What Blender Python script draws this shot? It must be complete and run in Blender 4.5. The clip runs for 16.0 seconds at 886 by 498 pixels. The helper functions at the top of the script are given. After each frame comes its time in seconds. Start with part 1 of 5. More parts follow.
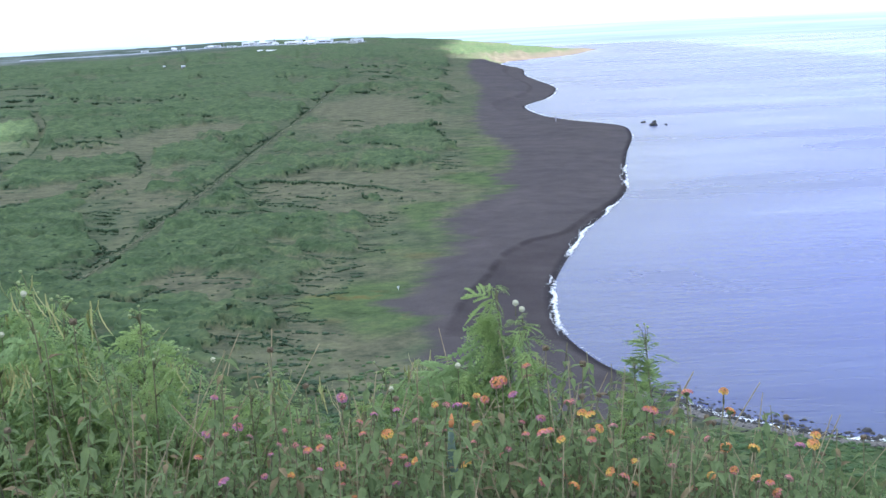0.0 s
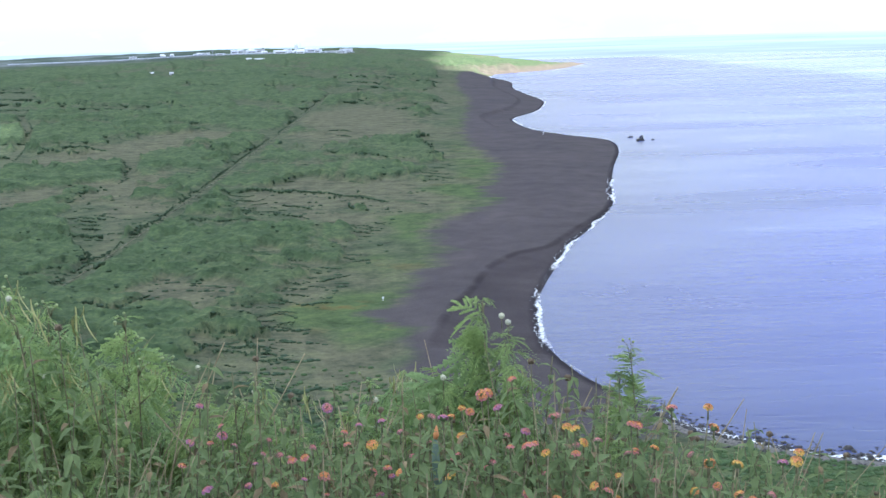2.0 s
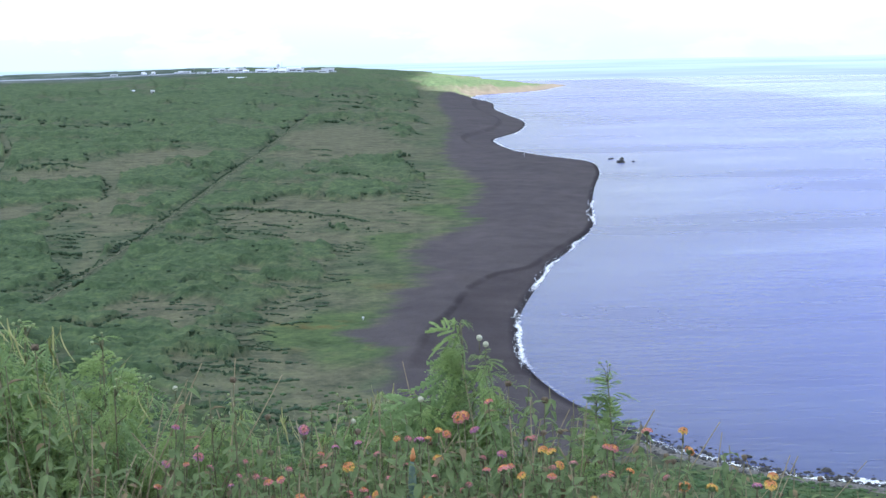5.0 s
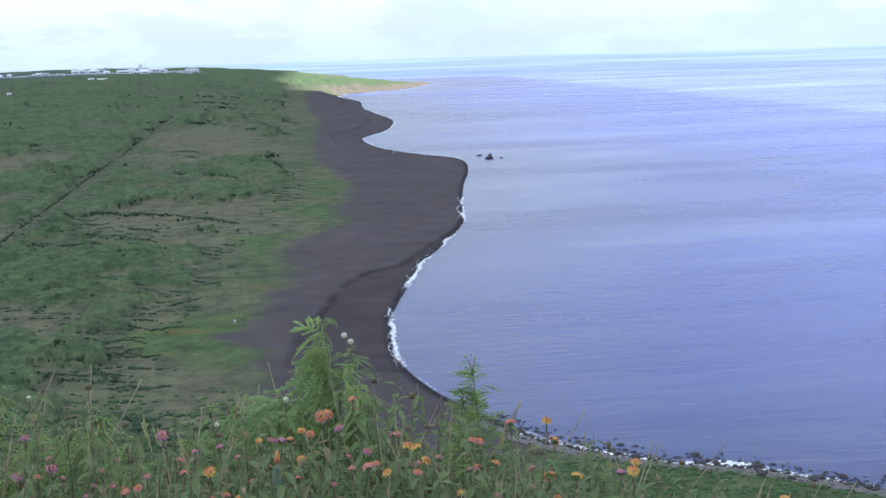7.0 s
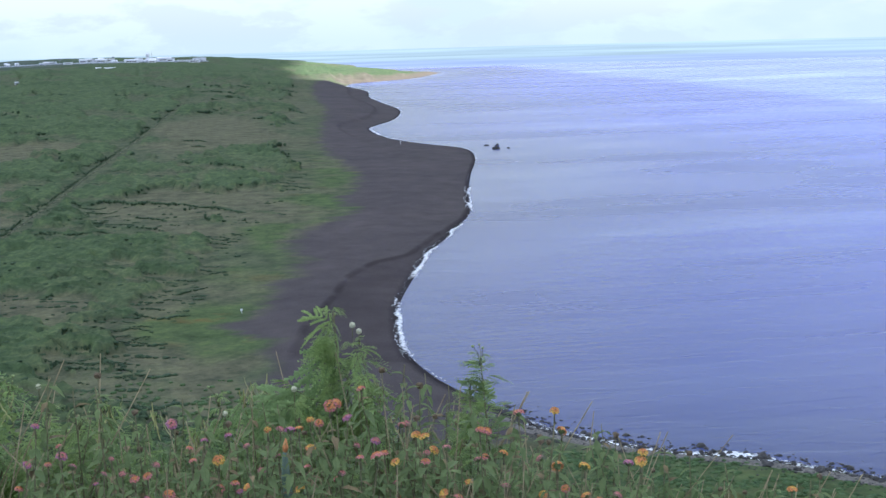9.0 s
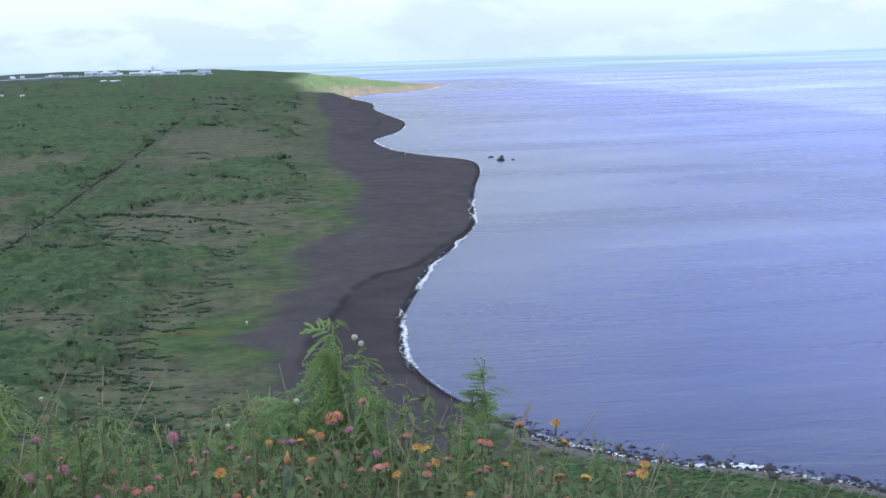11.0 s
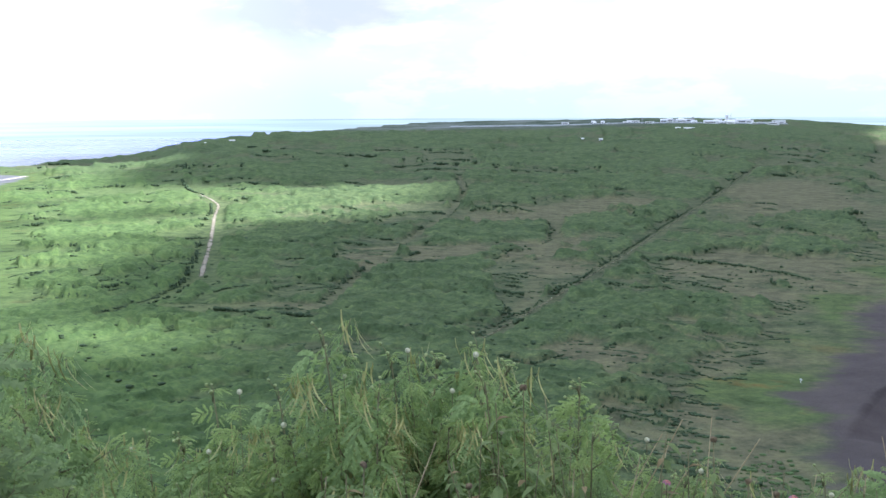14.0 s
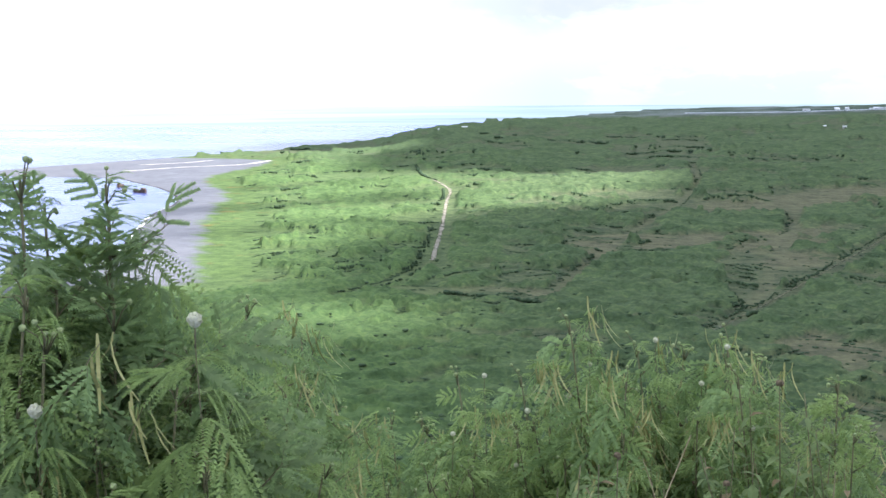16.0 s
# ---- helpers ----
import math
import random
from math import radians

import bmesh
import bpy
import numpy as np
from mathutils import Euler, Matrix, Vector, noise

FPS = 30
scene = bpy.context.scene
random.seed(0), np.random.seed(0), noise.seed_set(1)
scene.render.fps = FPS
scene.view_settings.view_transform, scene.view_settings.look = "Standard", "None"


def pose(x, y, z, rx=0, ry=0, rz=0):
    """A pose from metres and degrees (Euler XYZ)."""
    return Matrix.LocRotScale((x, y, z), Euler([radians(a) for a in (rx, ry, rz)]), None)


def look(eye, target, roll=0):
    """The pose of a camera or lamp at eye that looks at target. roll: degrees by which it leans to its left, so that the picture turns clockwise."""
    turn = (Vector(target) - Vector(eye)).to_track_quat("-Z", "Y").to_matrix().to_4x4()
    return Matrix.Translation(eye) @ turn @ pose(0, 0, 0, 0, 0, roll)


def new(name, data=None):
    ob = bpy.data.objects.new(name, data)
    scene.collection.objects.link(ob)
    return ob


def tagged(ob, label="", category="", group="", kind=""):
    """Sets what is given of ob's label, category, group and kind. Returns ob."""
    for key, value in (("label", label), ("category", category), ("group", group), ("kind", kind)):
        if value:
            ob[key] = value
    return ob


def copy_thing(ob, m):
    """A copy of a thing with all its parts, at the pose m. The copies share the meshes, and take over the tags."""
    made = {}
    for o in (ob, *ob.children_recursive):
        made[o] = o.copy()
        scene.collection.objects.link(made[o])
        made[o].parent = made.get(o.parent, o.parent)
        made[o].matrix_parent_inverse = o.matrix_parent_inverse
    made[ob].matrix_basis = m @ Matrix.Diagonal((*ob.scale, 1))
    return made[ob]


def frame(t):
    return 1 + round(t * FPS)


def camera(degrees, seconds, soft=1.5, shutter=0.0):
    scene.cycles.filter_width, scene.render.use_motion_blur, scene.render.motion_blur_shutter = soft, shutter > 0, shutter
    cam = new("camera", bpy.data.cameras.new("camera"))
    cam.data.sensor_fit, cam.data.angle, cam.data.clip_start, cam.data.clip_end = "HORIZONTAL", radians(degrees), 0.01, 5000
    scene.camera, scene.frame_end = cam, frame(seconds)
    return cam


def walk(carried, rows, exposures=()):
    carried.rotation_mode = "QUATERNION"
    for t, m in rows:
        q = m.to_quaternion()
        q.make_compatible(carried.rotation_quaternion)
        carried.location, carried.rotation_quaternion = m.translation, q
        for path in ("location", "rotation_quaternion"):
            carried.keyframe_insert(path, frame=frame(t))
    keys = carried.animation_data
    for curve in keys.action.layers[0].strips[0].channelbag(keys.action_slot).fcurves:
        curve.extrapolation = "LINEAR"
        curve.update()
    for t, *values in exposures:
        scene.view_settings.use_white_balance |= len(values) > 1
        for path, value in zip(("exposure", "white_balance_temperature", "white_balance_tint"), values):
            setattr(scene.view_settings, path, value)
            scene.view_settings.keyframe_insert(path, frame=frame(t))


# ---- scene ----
cam = camera(39.94, 16.0)

# seconds, eye x, y, z, heading, pitch, roll
PATH = [
    (0.0, 0.028, 0.033, 109.992, -0.00, -10.53, 2.78),
    (0.5, 0.029, 0.036, 109.991, -0.35, -10.60, 2.54),
    (1.0, 0.025, 0.035, 109.992, -0.02, -10.88, 2.14),
    (1.5, 0.026, 0.031, 109.993, -0.63, -10.74, 2.01),
    (2.0, 0.024, 0.029, 109.994, -0.71, -10.02, 1.70),
    (2.5, 0.024, 0.022, 109.998, -0.98, -9.30, 1.34),
    (3.0, 0.025, 0.026, 109.997, -1.02, -9.34, 1.44),
    (5.5, 0.030, 0.020, 110.000, -2.25, -9.07, 0.86),
    (6.0, 0.034, 0.028, 109.996, -4.04, -9.36, 1.20),
    (6.5, 0.045, 0.034, 109.993, -6.26, -9.34, 1.69),
    (7.0, 0.051, 0.043, 109.989, -7.76, -9.32, 1.67),
    (7.5, 0.051, 0.043, 109.989, -8.19, -9.56, 1.76),
    (8.0, 0.049, 0.044, 109.989, -7.99, -9.77, 1.77),
    (8.5, 0.049, 0.044, 109.989, -7.91, -9.73, 1.65),
    (9.0, 0.047, 0.040, 109.990, -7.43, -9.78, 1.53),
    (11.5, 0.054, 0.034, 109.992, -7.07, -8.71, 1.81),
    (12.0, 0.034, 0.014, 110.002, -2.30, -7.66, 1.57),
    (12.5, 0.001, 0.007, 110.011, 5.49, -6.68, 2.06),
    (13.0, -0.022, -0.004, 110.014, 9.41, -6.31, 1.83),
    (13.5, -0.052, -0.007, 110.017, 14.39, -7.05, 0.60),
    (14.0, -0.074, -0.009, 110.018, 18.85, -6.53, 0.28),
    (14.5, -0.095, -0.009, 110.017, 21.93, -6.64, -0.86),
    (15.0, -0.122, 0.002, 110.012, 25.68, -6.70, -1.15),
    (15.5, -0.130, -0.007, 110.014, 28.14, -6.77, -0.87),
    (16.0, -0.130, 0.006, 110.011, 29.67, -7.09, 0.40),
]
# seconds, stops, white balance
EXPOSURES = [(0.0, 1.44, 5640, 10), (1.5, 1.39, 5640, 10), (3.0, 1.35, 5620, 10), (5.5, 1.19, 5620, 10), (7.0, 0.94, 5640, 10), (9.0, 0.88, 5610, 10),
             (11.5, 0.85, 5570, 10), (12.5, 0.88, 5480, 10), (13.5, 1.05, 5700, 10), (14.5, 1.16, 5960, 10), (16.0, 1.20, 6030, 10)]
walk(cam, [(t, pose(x, y, z, 0, 0, h) @ pose(0, 0, 0, 90 + p) @ pose(0, 0, 0, 0, 0, -r))
           for t, x, y, z, h, p, r in PATH], EXPOSURES)

# ---------------------------------------------------------------- sky, sun
SUN_AZ, SUN_EL = -75.0, 48.0          # heading to the left of north, height, in degrees


def node(tree, kind, at=None, **values):
    n = tree.nodes.new(kind)
    for key, value in values.items():
        if key in n.inputs:
            n.inputs[key].default_value = value
    return n


def link(tree, a, b):
    tree.links.new(a, b)


world = bpy.data.worlds.new("sky")
scene.world = world
world.use_nodes = True
wt = world.node_tree
wt.nodes.clear()
w_out = wt.nodes.new("ShaderNodeOutputWorld")
w_bg = node(wt, "ShaderNodeBackground", Strength=0.115)
w_sky = wt.nodes.new("ShaderNodeTexSky")
w_sky.sky_type, w_sky.sun_disc = "NISHITA", False
w_sky.sun_elevation, w_sky.sun_rotation = radians(SUN_EL), radians(-SUN_AZ)
w_sky.air_density, w_sky.dust_density = 1.0, 1.2
w_tc = wt.nodes.new("ShaderNodeTexCoord")
w_sep = wt.nodes.new("ShaderNodeSeparateXYZ")
link(wt, w_tc.outputs["Generated"], w_sep.inputs[0])
# clouds: flattened billows, thicker overhead, thin streaks towards the horizon
w_map = node(wt, "ShaderNodeMapping")
w_map.inputs["Scale"].default_value = (1.0, 1.0, 2.8)
link(wt, w_tc.outputs["Generated"], w_map.inputs["Vector"])
w_noise = node(wt, "ShaderNodeTexNoise", Scale=8.5, Detail=13.0, Roughness=0.62, Distortion=0.2)
link(wt, w_map.outputs[0], w_noise.inputs["Vector"])
w_ramp = wt.nodes.new("ShaderNodeValToRGB")
w_ramp.color_ramp.elements[0].position, w_ramp.color_ramp.elements[1].position = 0.46, 0.53
w_ramp.color_ramp.elements[0].color = (0.30, 0.30, 0.30, 1)
link(wt, w_noise.outputs[0], w_ramp.inputs[0])
w_grey = node(wt, "ShaderNodeTexNoise", Scale=5.5, Detail=9.0, Roughness=0.5)
link(wt, w_map.outputs[0], w_grey.inputs["Vector"])
w_shade = wt.nodes.new("ShaderNodeValToRGB")
w_shade.color_ramp.elements[0].position, w_shade.color_ramp.elements[1].position = 0.52, 0.60
w_shade.color_ramp.elements[0].color = (5.5, 5.6, 5.5, 1)
w_shade.color_ramp.elements[1].color = (4.2, 4.5, 5.0, 1)
link(wt, w_grey.outputs[0], w_shade.inputs[0])
# cloud is brighter overhead than at its foot, and towards the west
w_up = wt.nodes.new("ShaderNodeMapRange")
w_up.inputs["From Min"].default_value, w_up.inputs["From Max"].default_value = 0.05, 0.8
w_up.inputs["To Min"].default_value, w_up.inputs["To Max"].default_value = 1.0, 1.7
link(wt, w_sep.outputs[2], w_up.inputs["Value"])
w_bright = node(wt, "ShaderNodeVectorMath")
w_bright.operation = "SCALE"
link(wt, w_shade.outputs[0], w_bright.inputs[0])
link(wt, w_up.outputs[0], w_bright.inputs["Scale"])
w_white = wt.nodes.new("ShaderNodeMixRGB")
link(wt, w_ramp.outputs[0], w_white.inputs[0])
link(wt, w_sky.outputs[0], w_white.inputs[1])
link(wt, w_bright.outputs[0], w_white.inputs[2])


def grey_cloud(below, az, el, inner, outer, flat):
    """A soft grey-violet cloud in the given direction, ragged at its edge."""
    a, e = radians(az), radians(el)
    off = node(wt, "ShaderNodeVectorMath")
    off.operation = "SUBTRACT"
    off.inputs[1].default_value = (-math.sin(a) * math.cos(e), math.cos(a) * math.cos(e), math.sin(e))
    link(wt, w_tc.outputs["Generated"], off.inputs[0])
    wide = node(wt, "ShaderNodeVectorMath")
    wide.operation = "MULTIPLY"
    wide.inputs[1].default_value = (1.0, 1.0, flat)
    link(wt, off.outputs[0], wide.inputs[0])
    size = node(wt, "ShaderNodeVectorMath")
    size.operation = "LENGTH"
    link(wt, wide.outputs[0], size.inputs[0])
    ragged = wt.nodes.new("ShaderNodeMath")
    ragged.operation = "MULTIPLY_ADD"
    ragged.inputs[1].default_value = (outer - inner) * 2.6
    link(wt, w_noise.outputs[0], ragged.inputs[0])
    link(wt, size.outputs["Value"], ragged.inputs[2])
    cover = wt.nodes.new("ShaderNodeMapRange")
    shift = (outer - inner) * 1.3
    cover.inputs["From Min"].default_value, cover.inputs["From Max"].default_value = inner + shift, outer + shift
    cover.inputs["To Min"].default_value, cover.inputs["To Max"].default_value = 0.85, 0.0
    link(wt, ragged.outputs[0], cover.inputs["Value"])
    m = wt.nodes.new("ShaderNodeMixRGB")
    m.inputs[2].default_value = (3.1, 3.2, 4.0, 1)
    link(wt, cover.outputs[0], m.inputs[0])
    link(wt, below.outputs[0], m.inputs[1])
    return m


w_mix = grey_cloud(grey_cloud(grey_cloud(w_white, 24.5, 4.6, 0.05, 0.115, 3.4), 16.0, 6.6, 0.01, 0.06, 3.0), -2.4, 3.7, 0.006, 0.026, 3.5)
# bright haze low over the sea, and the sea's own far rim just under the level line
w_haze = wt.nodes.new("ShaderNodeValToRGB")
w_haze.color_ramp.elements[0].position, w_haze.color_ramp.elements[1].position = 0.50, 0.535
w_haze.color_ramp.elements[0].color = (0.85, 0.85, 0.85, 1)
w_haze.color_ramp.elements[1].color = (0, 0, 0, 1)
w_half = node(wt, "ShaderNodeMath")
w_half.operation = "MULTIPLY_ADD"
w_half.inputs[1].default_value, w_half.inputs[2].default_value = 0.5, 0.5
link(wt, w_sep.outputs[2], w_half.inputs[0])
link(wt, w_half.outputs[0], w_haze.inputs[0])
w_mix2 = wt.nodes.new("ShaderNodeMixRGB")
w_mix2.inputs[2].default_value = (3.6, 4.2, 4.3, 1)
link(wt, w_haze.outputs[0], w_mix2.inputs[0])
link(wt, w_mix.outputs[0], w_mix2.inputs[1])
w_rim = wt.nodes.new("ShaderNodeMapRange")
w_rim.inputs["From Min"].default_value, w_rim.inputs["From Max"].default_value = -0.0185, -0.0160
link(wt, w_sep.outputs[2], w_rim.inputs["Value"])
w_rimc = wt.nodes.new("ShaderNodeValToRGB")
w_rimc.color_ramp.elements[0].color = (2.3, 2.8, 4.3, 1)
w_rimc.color_ramp.elements[1].color = (2.75, 3.45, 3.8, 1)
link(wt, w_rim.outputs[0], w_rimc.inputs[0])
# long pale streaks across the far sea
w_flat = node(wt, "ShaderNodeMapping")
w_flat.inputs["Scale"].default_value = (3.0, 3.0, 330.0)
link(wt, w_tc.outputs["Generated"], w_flat.inputs["Vector"])
w_streak = node(wt, "ShaderNodeTexNoise", Scale=1.6, Detail=5.0, Roughness=0.6)
link(wt, w_flat.outputs[0], w_streak.inputs["Vector"])
w_gain = wt.nodes.new("ShaderNodeMapRange")
w_gain.inputs["From Min"].default_value, w_gain.inputs["From Max"].default_value = 0.35, 0.68
w_gain.inputs["To Min"].default_value, w_gain.inputs["To Max"].default_value = 0.88, 1.28
link(wt, w_streak.outputs[0], w_gain.inputs["Value"])
w_far = node(wt, "ShaderNodeVectorMath")
w_far.operation = "SCALE"
link(wt, w_rimc.outputs[0], w_far.inputs[0])
link(wt, w_gain.outputs[0], w_far.inputs["Scale"])
w_below = wt.nodes.new("ShaderNodeMath")
w_below.operation, w_below.inputs[1].default_value = "LESS_THAN", -0.0072
link(wt, w_sep.outputs[2], w_below.inputs[0])
w_mix3 = wt.nodes.new("ShaderNodeMixRGB")
link(wt, w_below.outputs[0], w_mix3.inputs[0])
link(wt, w_mix2.outputs[0], w_mix3.inputs[1])
link(wt, w_far.outputs[0], w_mix3.inputs[2])
w_west = wt.nodes.new("ShaderNodeMapRange")
w_west.inputs["From Min"].default_value, w_west.inputs["From Max"].default_value = -0.42, -0.78
w_west.inputs["To Min"].default_value, w_west.inputs["To Max"].default_value = 1.0, 1.75
link(wt, w_sep.outputs[0], w_west.inputs["Value"])
w_final = node(wt, "ShaderNodeVectorMath")
w_final.operation = "SCALE"
link(wt, w_mix3.outputs[0], w_final.inputs[0])
link(wt, w_west.outputs[0], w_final.inputs["Scale"])
link(wt, w_final.outputs[0], w_bg.inputs["Color"])
link(wt, w_bg.outputs[0], w_out.inputs[0])

sun = new("sun", bpy.data.lights.new("sun", "SUN"))
sun.data.energy, sun.data.angle, sun.data.color = 6.8, radians(1.4), (1.0, 0.95, 0.86)
sun_way = Vector((-math.sin(radians(SUN_AZ)) * math.cos(radians(SUN_EL)), math.cos(radians(SUN_AZ)) * math.cos(radians(SUN_EL)), math.sin(radians(SUN_EL))))
sun.matrix_world = look(sun_way * 3000, (0, 0, 0))

# ---------------------------------------------------------------- plan of the island
EYE = 110.0


def spline(points, step):
    """A smooth line through the points, one vertex every step metres or so."""
    p = np.array(points, float)
    q = np.vstack([2 * p[0] - p[1], p, 2 * p[-1] - p[-2]])
    out = []
    for i in range(1, len(q) - 2):
        n = max(2, int(np.hypot(*(q[i + 1] - q[i])) / step))
        u = np.linspace(0, 1, n, endpoint=False)[:, None]
        a, b, c, d = q[i - 1], q[i], q[i + 1], q[i + 2]
        out.append(0.5 * (2 * b + (c - a) * u + (2 * a - 5 * b + 4 * c - d) * u ** 2 + (3 * b - a - 3 * c + d) * u ** 3))
    out.append(p[-1:])
    return np.vstack(out)


def lattice(ix, iy, seed):
    h = (ix * 374761393 + iy * 668265263 + seed * 1274126177) & 0x7FFFFFFF
    h = ((h ^ (h >> 13)) * 1103515245) & 0x7FFFFFFF
    return ((h ^ (h >> 16)) & 0xFFFF) / 65535.0


def value_noise(x, y, seed=0):
    x, y = np.asarray(x, float), np.asarray(y, float)
    ix, iy = np.floor(x).astype(np.int64), np.floor(y).astype(np.int64)
    fx, fy = x - ix, y - iy
    fx, fy = fx * fx * (3 - 2 * fx), fy * fy * (3 - 2 * fy)
    a, b = lattice(ix, iy, seed), lattice(ix + 1, iy, seed)
    c, d = lattice(ix, iy + 1, seed), lattice(ix + 1, iy + 1, seed)
    return (a + (b - a) * fx) * (1 - fy) + (c + (d - c) * fx) * fy


def fbm(x, y, seed=0, octaves=4, gain=0.5):
    total, amp, norm = 0, 1.0, 0.0
    for k in range(octaves):
        total = total + amp * value_noise(np.asarray(x) * 2 ** k + 13.7 * k, np.asarray(y) * 2 ** k - 7.1 * k, seed + k)
        norm, amp = norm + amp, amp * gain
    return total / norm


def smooth(a, b, v):
    t = np.clip((np.asarray(v, float) - a) / (b - a), 0, 1)
    return t * t * (3 - 2 * t)


# the eastern black beach, from the foot of the hill to the far cape
EAST_SHORE = spline([(144, 270), (126, 286), (114, 295), (100, 301), (82, 315), (72, 325), (62, 346), (54, 366),
                     (48, 382), (42, 412), (41, 440), (43, 470), (47, 505), (62, 572), (76, 630), (91, 673),
                     (118, 765), (131, 854), (152, 978), (178, 1115), (184, 1222), (149, 1302), (121, 1393),
                     (111, 1521), (120, 1589), (160, 1718), (190, 1946), (182, 2206), (178, 2429), (195, 2735),
                     (168, 3120), (247, 3326), (367, 3449), (460, 3750), (543, 4018)], 4.0)
# the western beach and its spit, from the hill outwards
WEST_SHORE = spline([(-560, 430), (-616, 580), (-629, 622), (-678, 692), (-758, 792), (-823, 876), (-870, 955),
                     (-928, 1030), (-1045, 1133), (-1178, 1218), (-1261, 1262), (-1446, 1228), (-1530, 1270),
                     (-1580, 1400), (-1590, 1661), (-1595, 1901), (-1610, 2119), (-1640, 2600)], 8.0)
NORTH = spline([(-1640, 2600), (-1650, 3300), (-1750, 4100), (-1500, 4700), (-700, 4820), (0, 4800), (420, 4400), (543, 4018)], 40.0)
SOUTH = spline([(-560, 430), (-480, 250), (-400, 50), (-300, -150), (-150, -280), (60, -300), (230, -180), (272, 0), (220, 150), (144, 270)], 12.0)
COAST = np.vstack([EAST_SHORE, NORTH[::-1][1:], WEST_SHORE[::-1][1:], SOUTH[1:-1]])

# where the green ends and the black sand begins
EAST_GREEN = spline([(30, 318), (6, 350), (-13, 380), (-9, 401), (-12, 425), (-22, 458), (-15, 481), (-11, 520), (-4, 557),
                     (5, 591), (2, 643), (6, 691), (21, 732), (46, 774), (35, 820), (57, 951), (55, 1040), (40, 1217),
                     (45, 1446), (67, 1840), (64, 2311), (90, 2938), (168, 3120)], 6.0)
WEST_GREEN = spline([(-470, 540), (-493, 562), (-563, 647), (-687, 795), (-781, 925), (-918, 1099), (-1102, 1290), (-1306, 1686), (-1590, 1700)], 10.0)
east_part = EAST_SHORE[(EAST_SHORE[:, 1] > 300) & (EAST_SHORE[:, 1] < 3115)]
SAND_EAST = np.vstack([east_part + (60, 0), EAST_GREEN[::-1]])
SAND_WEST = np.vstack([WEST_SHORE[WEST_SHORE[:, 1] < 1690] + (-40, -20), WEST_GREEN[::-1]])


# the storm berm: a low step on the beach, damp darker sand below it
BERM = spline([(-2, 408), (4, 440), (10, 475), (19, 508), (29, 556), (45, 593), (61, 611), (79, 658), (98, 705), (116, 752)], 5.0)
DAMP = np.vstack([BERM, east_part[(east_part[:, 1] < 760) & (east_part[:, 1] > 400)][::-1] + (30, 0)])


def edge_distance(x, y, loop, closed=True):
    """Distance to a line; inside a closed loop it is positive, outside negative."""
    a = loop
    b = np.roll(loop, -1, axis=0)
    if not closed:
        a, b = loop[:-1], loop[1:]
    best, inside = np.full(x.shape, 1e12), np.zeros(x.shape, bool)
    for (ax, ay), (bx, by) in zip(a, b):
        dx, dy = bx - ax, by - ay
        t = np.clip(((x - ax) * dx + (y - ay) * dy) / max(dx * dx + dy * dy, 1e-9), 0, 1)
        best = np.minimum(best, (x - ax - t * dx) ** 2 + (y - ay - t * dy) ** 2)
        if closed and ay != by:
            inside ^= ((ay > y) != (by > y)) & (x < dx * (y - ay) / dy + ax)
    best = np.sqrt(best)
    return np.where(inside, best, -best) if closed else best


# height of the far plateau by heading (degrees to the left of north)
RIDGE_AZ = [-9, -6, -4.8, -2.2, -0.4, 3, 7, 10, 14, 19, 22.4, 24, 26.8, 28.2, 29.4, 30.8, 32.8, 35, 38, 60]
RIDGE_Z = [3, 4, 12, 31, 43, 60, 65, 66, 57, 55, 50, 50.5, 62.1, 63.4, 52.9, 52.6, 15.8, 3, 4, 3]


def plain_height(x, y):
    """The land without its beaches: a plain that rises to the plateau, and the hill on which the camera stands."""
    r = np.hypot(x, y)
    az = np.degrees(np.arctan2(-x, y))
    far = np.interp(az, RIDGE_AZ, RIDGE_Z)
    s = np.clip((r - 900) / 3500, 0, 1.1)
    z = 3 + (far - 3) * s ** 1.25 + 2.0 * (fbm(x / 420, y / 420, 5) - 0.5) * smooth(500, 1500, r)
    hill = 108.4 * np.clip(1 - np.maximum(r - 2.0, 0) / 236, 0, 1) ** 1.4
    return np.maximum(z, hill) + np.where(hill > z, 1.6 * (fbm(x / 26, y / 26, 9) - 0.5) * smooth(12, 60, r), 0)


def land_height(x, y, coast):
    z = plain_height(x, y)
    beach = 0.075 * np.maximum(coast, 0) + 1.5 * np.maximum(coast - 38, 0)
    low = np.where(coast > 0, np.minimum(z, beach), 0.12 * coast)
    return np.maximum(low, -9.0)

# ---------------------------------------------------------------- materials
def material(name, rough=0.8, spec=0.3):
    m = bpy.data.materials.new(name)
    m.use_nodes = True
    b = m.node_tree.nodes["Principled BSDF"]
    b.inputs["Roughness"].default_value = rough
    b.inputs["Specular IOR Level"].default_value = spec
    return m, m.node_tree, b


def coords(t):
    return t.nodes.new("ShaderNodeTexCoord").outputs["Object"]


def noise_of(t, vector, scale, detail=4.0, rough=0.55, distortion=0.0):
    n = node(t, "ShaderNodeTexNoise", Scale=scale, Detail=detail, Roughness=rough, Distortion=distortion)
    link(t, vector, n.inputs["Vector"])
    return n.outputs[0]


def ramp(t, fac, stops):
    r = t.nodes.new("ShaderNodeValToRGB")
    e = r.color_ramp.elements
    while len(e) < len(stops):
        e.new(0.5)
    for el, (p, c) in zip(e, stops):
        el.position = p
        el.color = (*c, 1) if len(c) == 3 else c
    link(t, fac, r.inputs[0])
    return r.outputs[0]


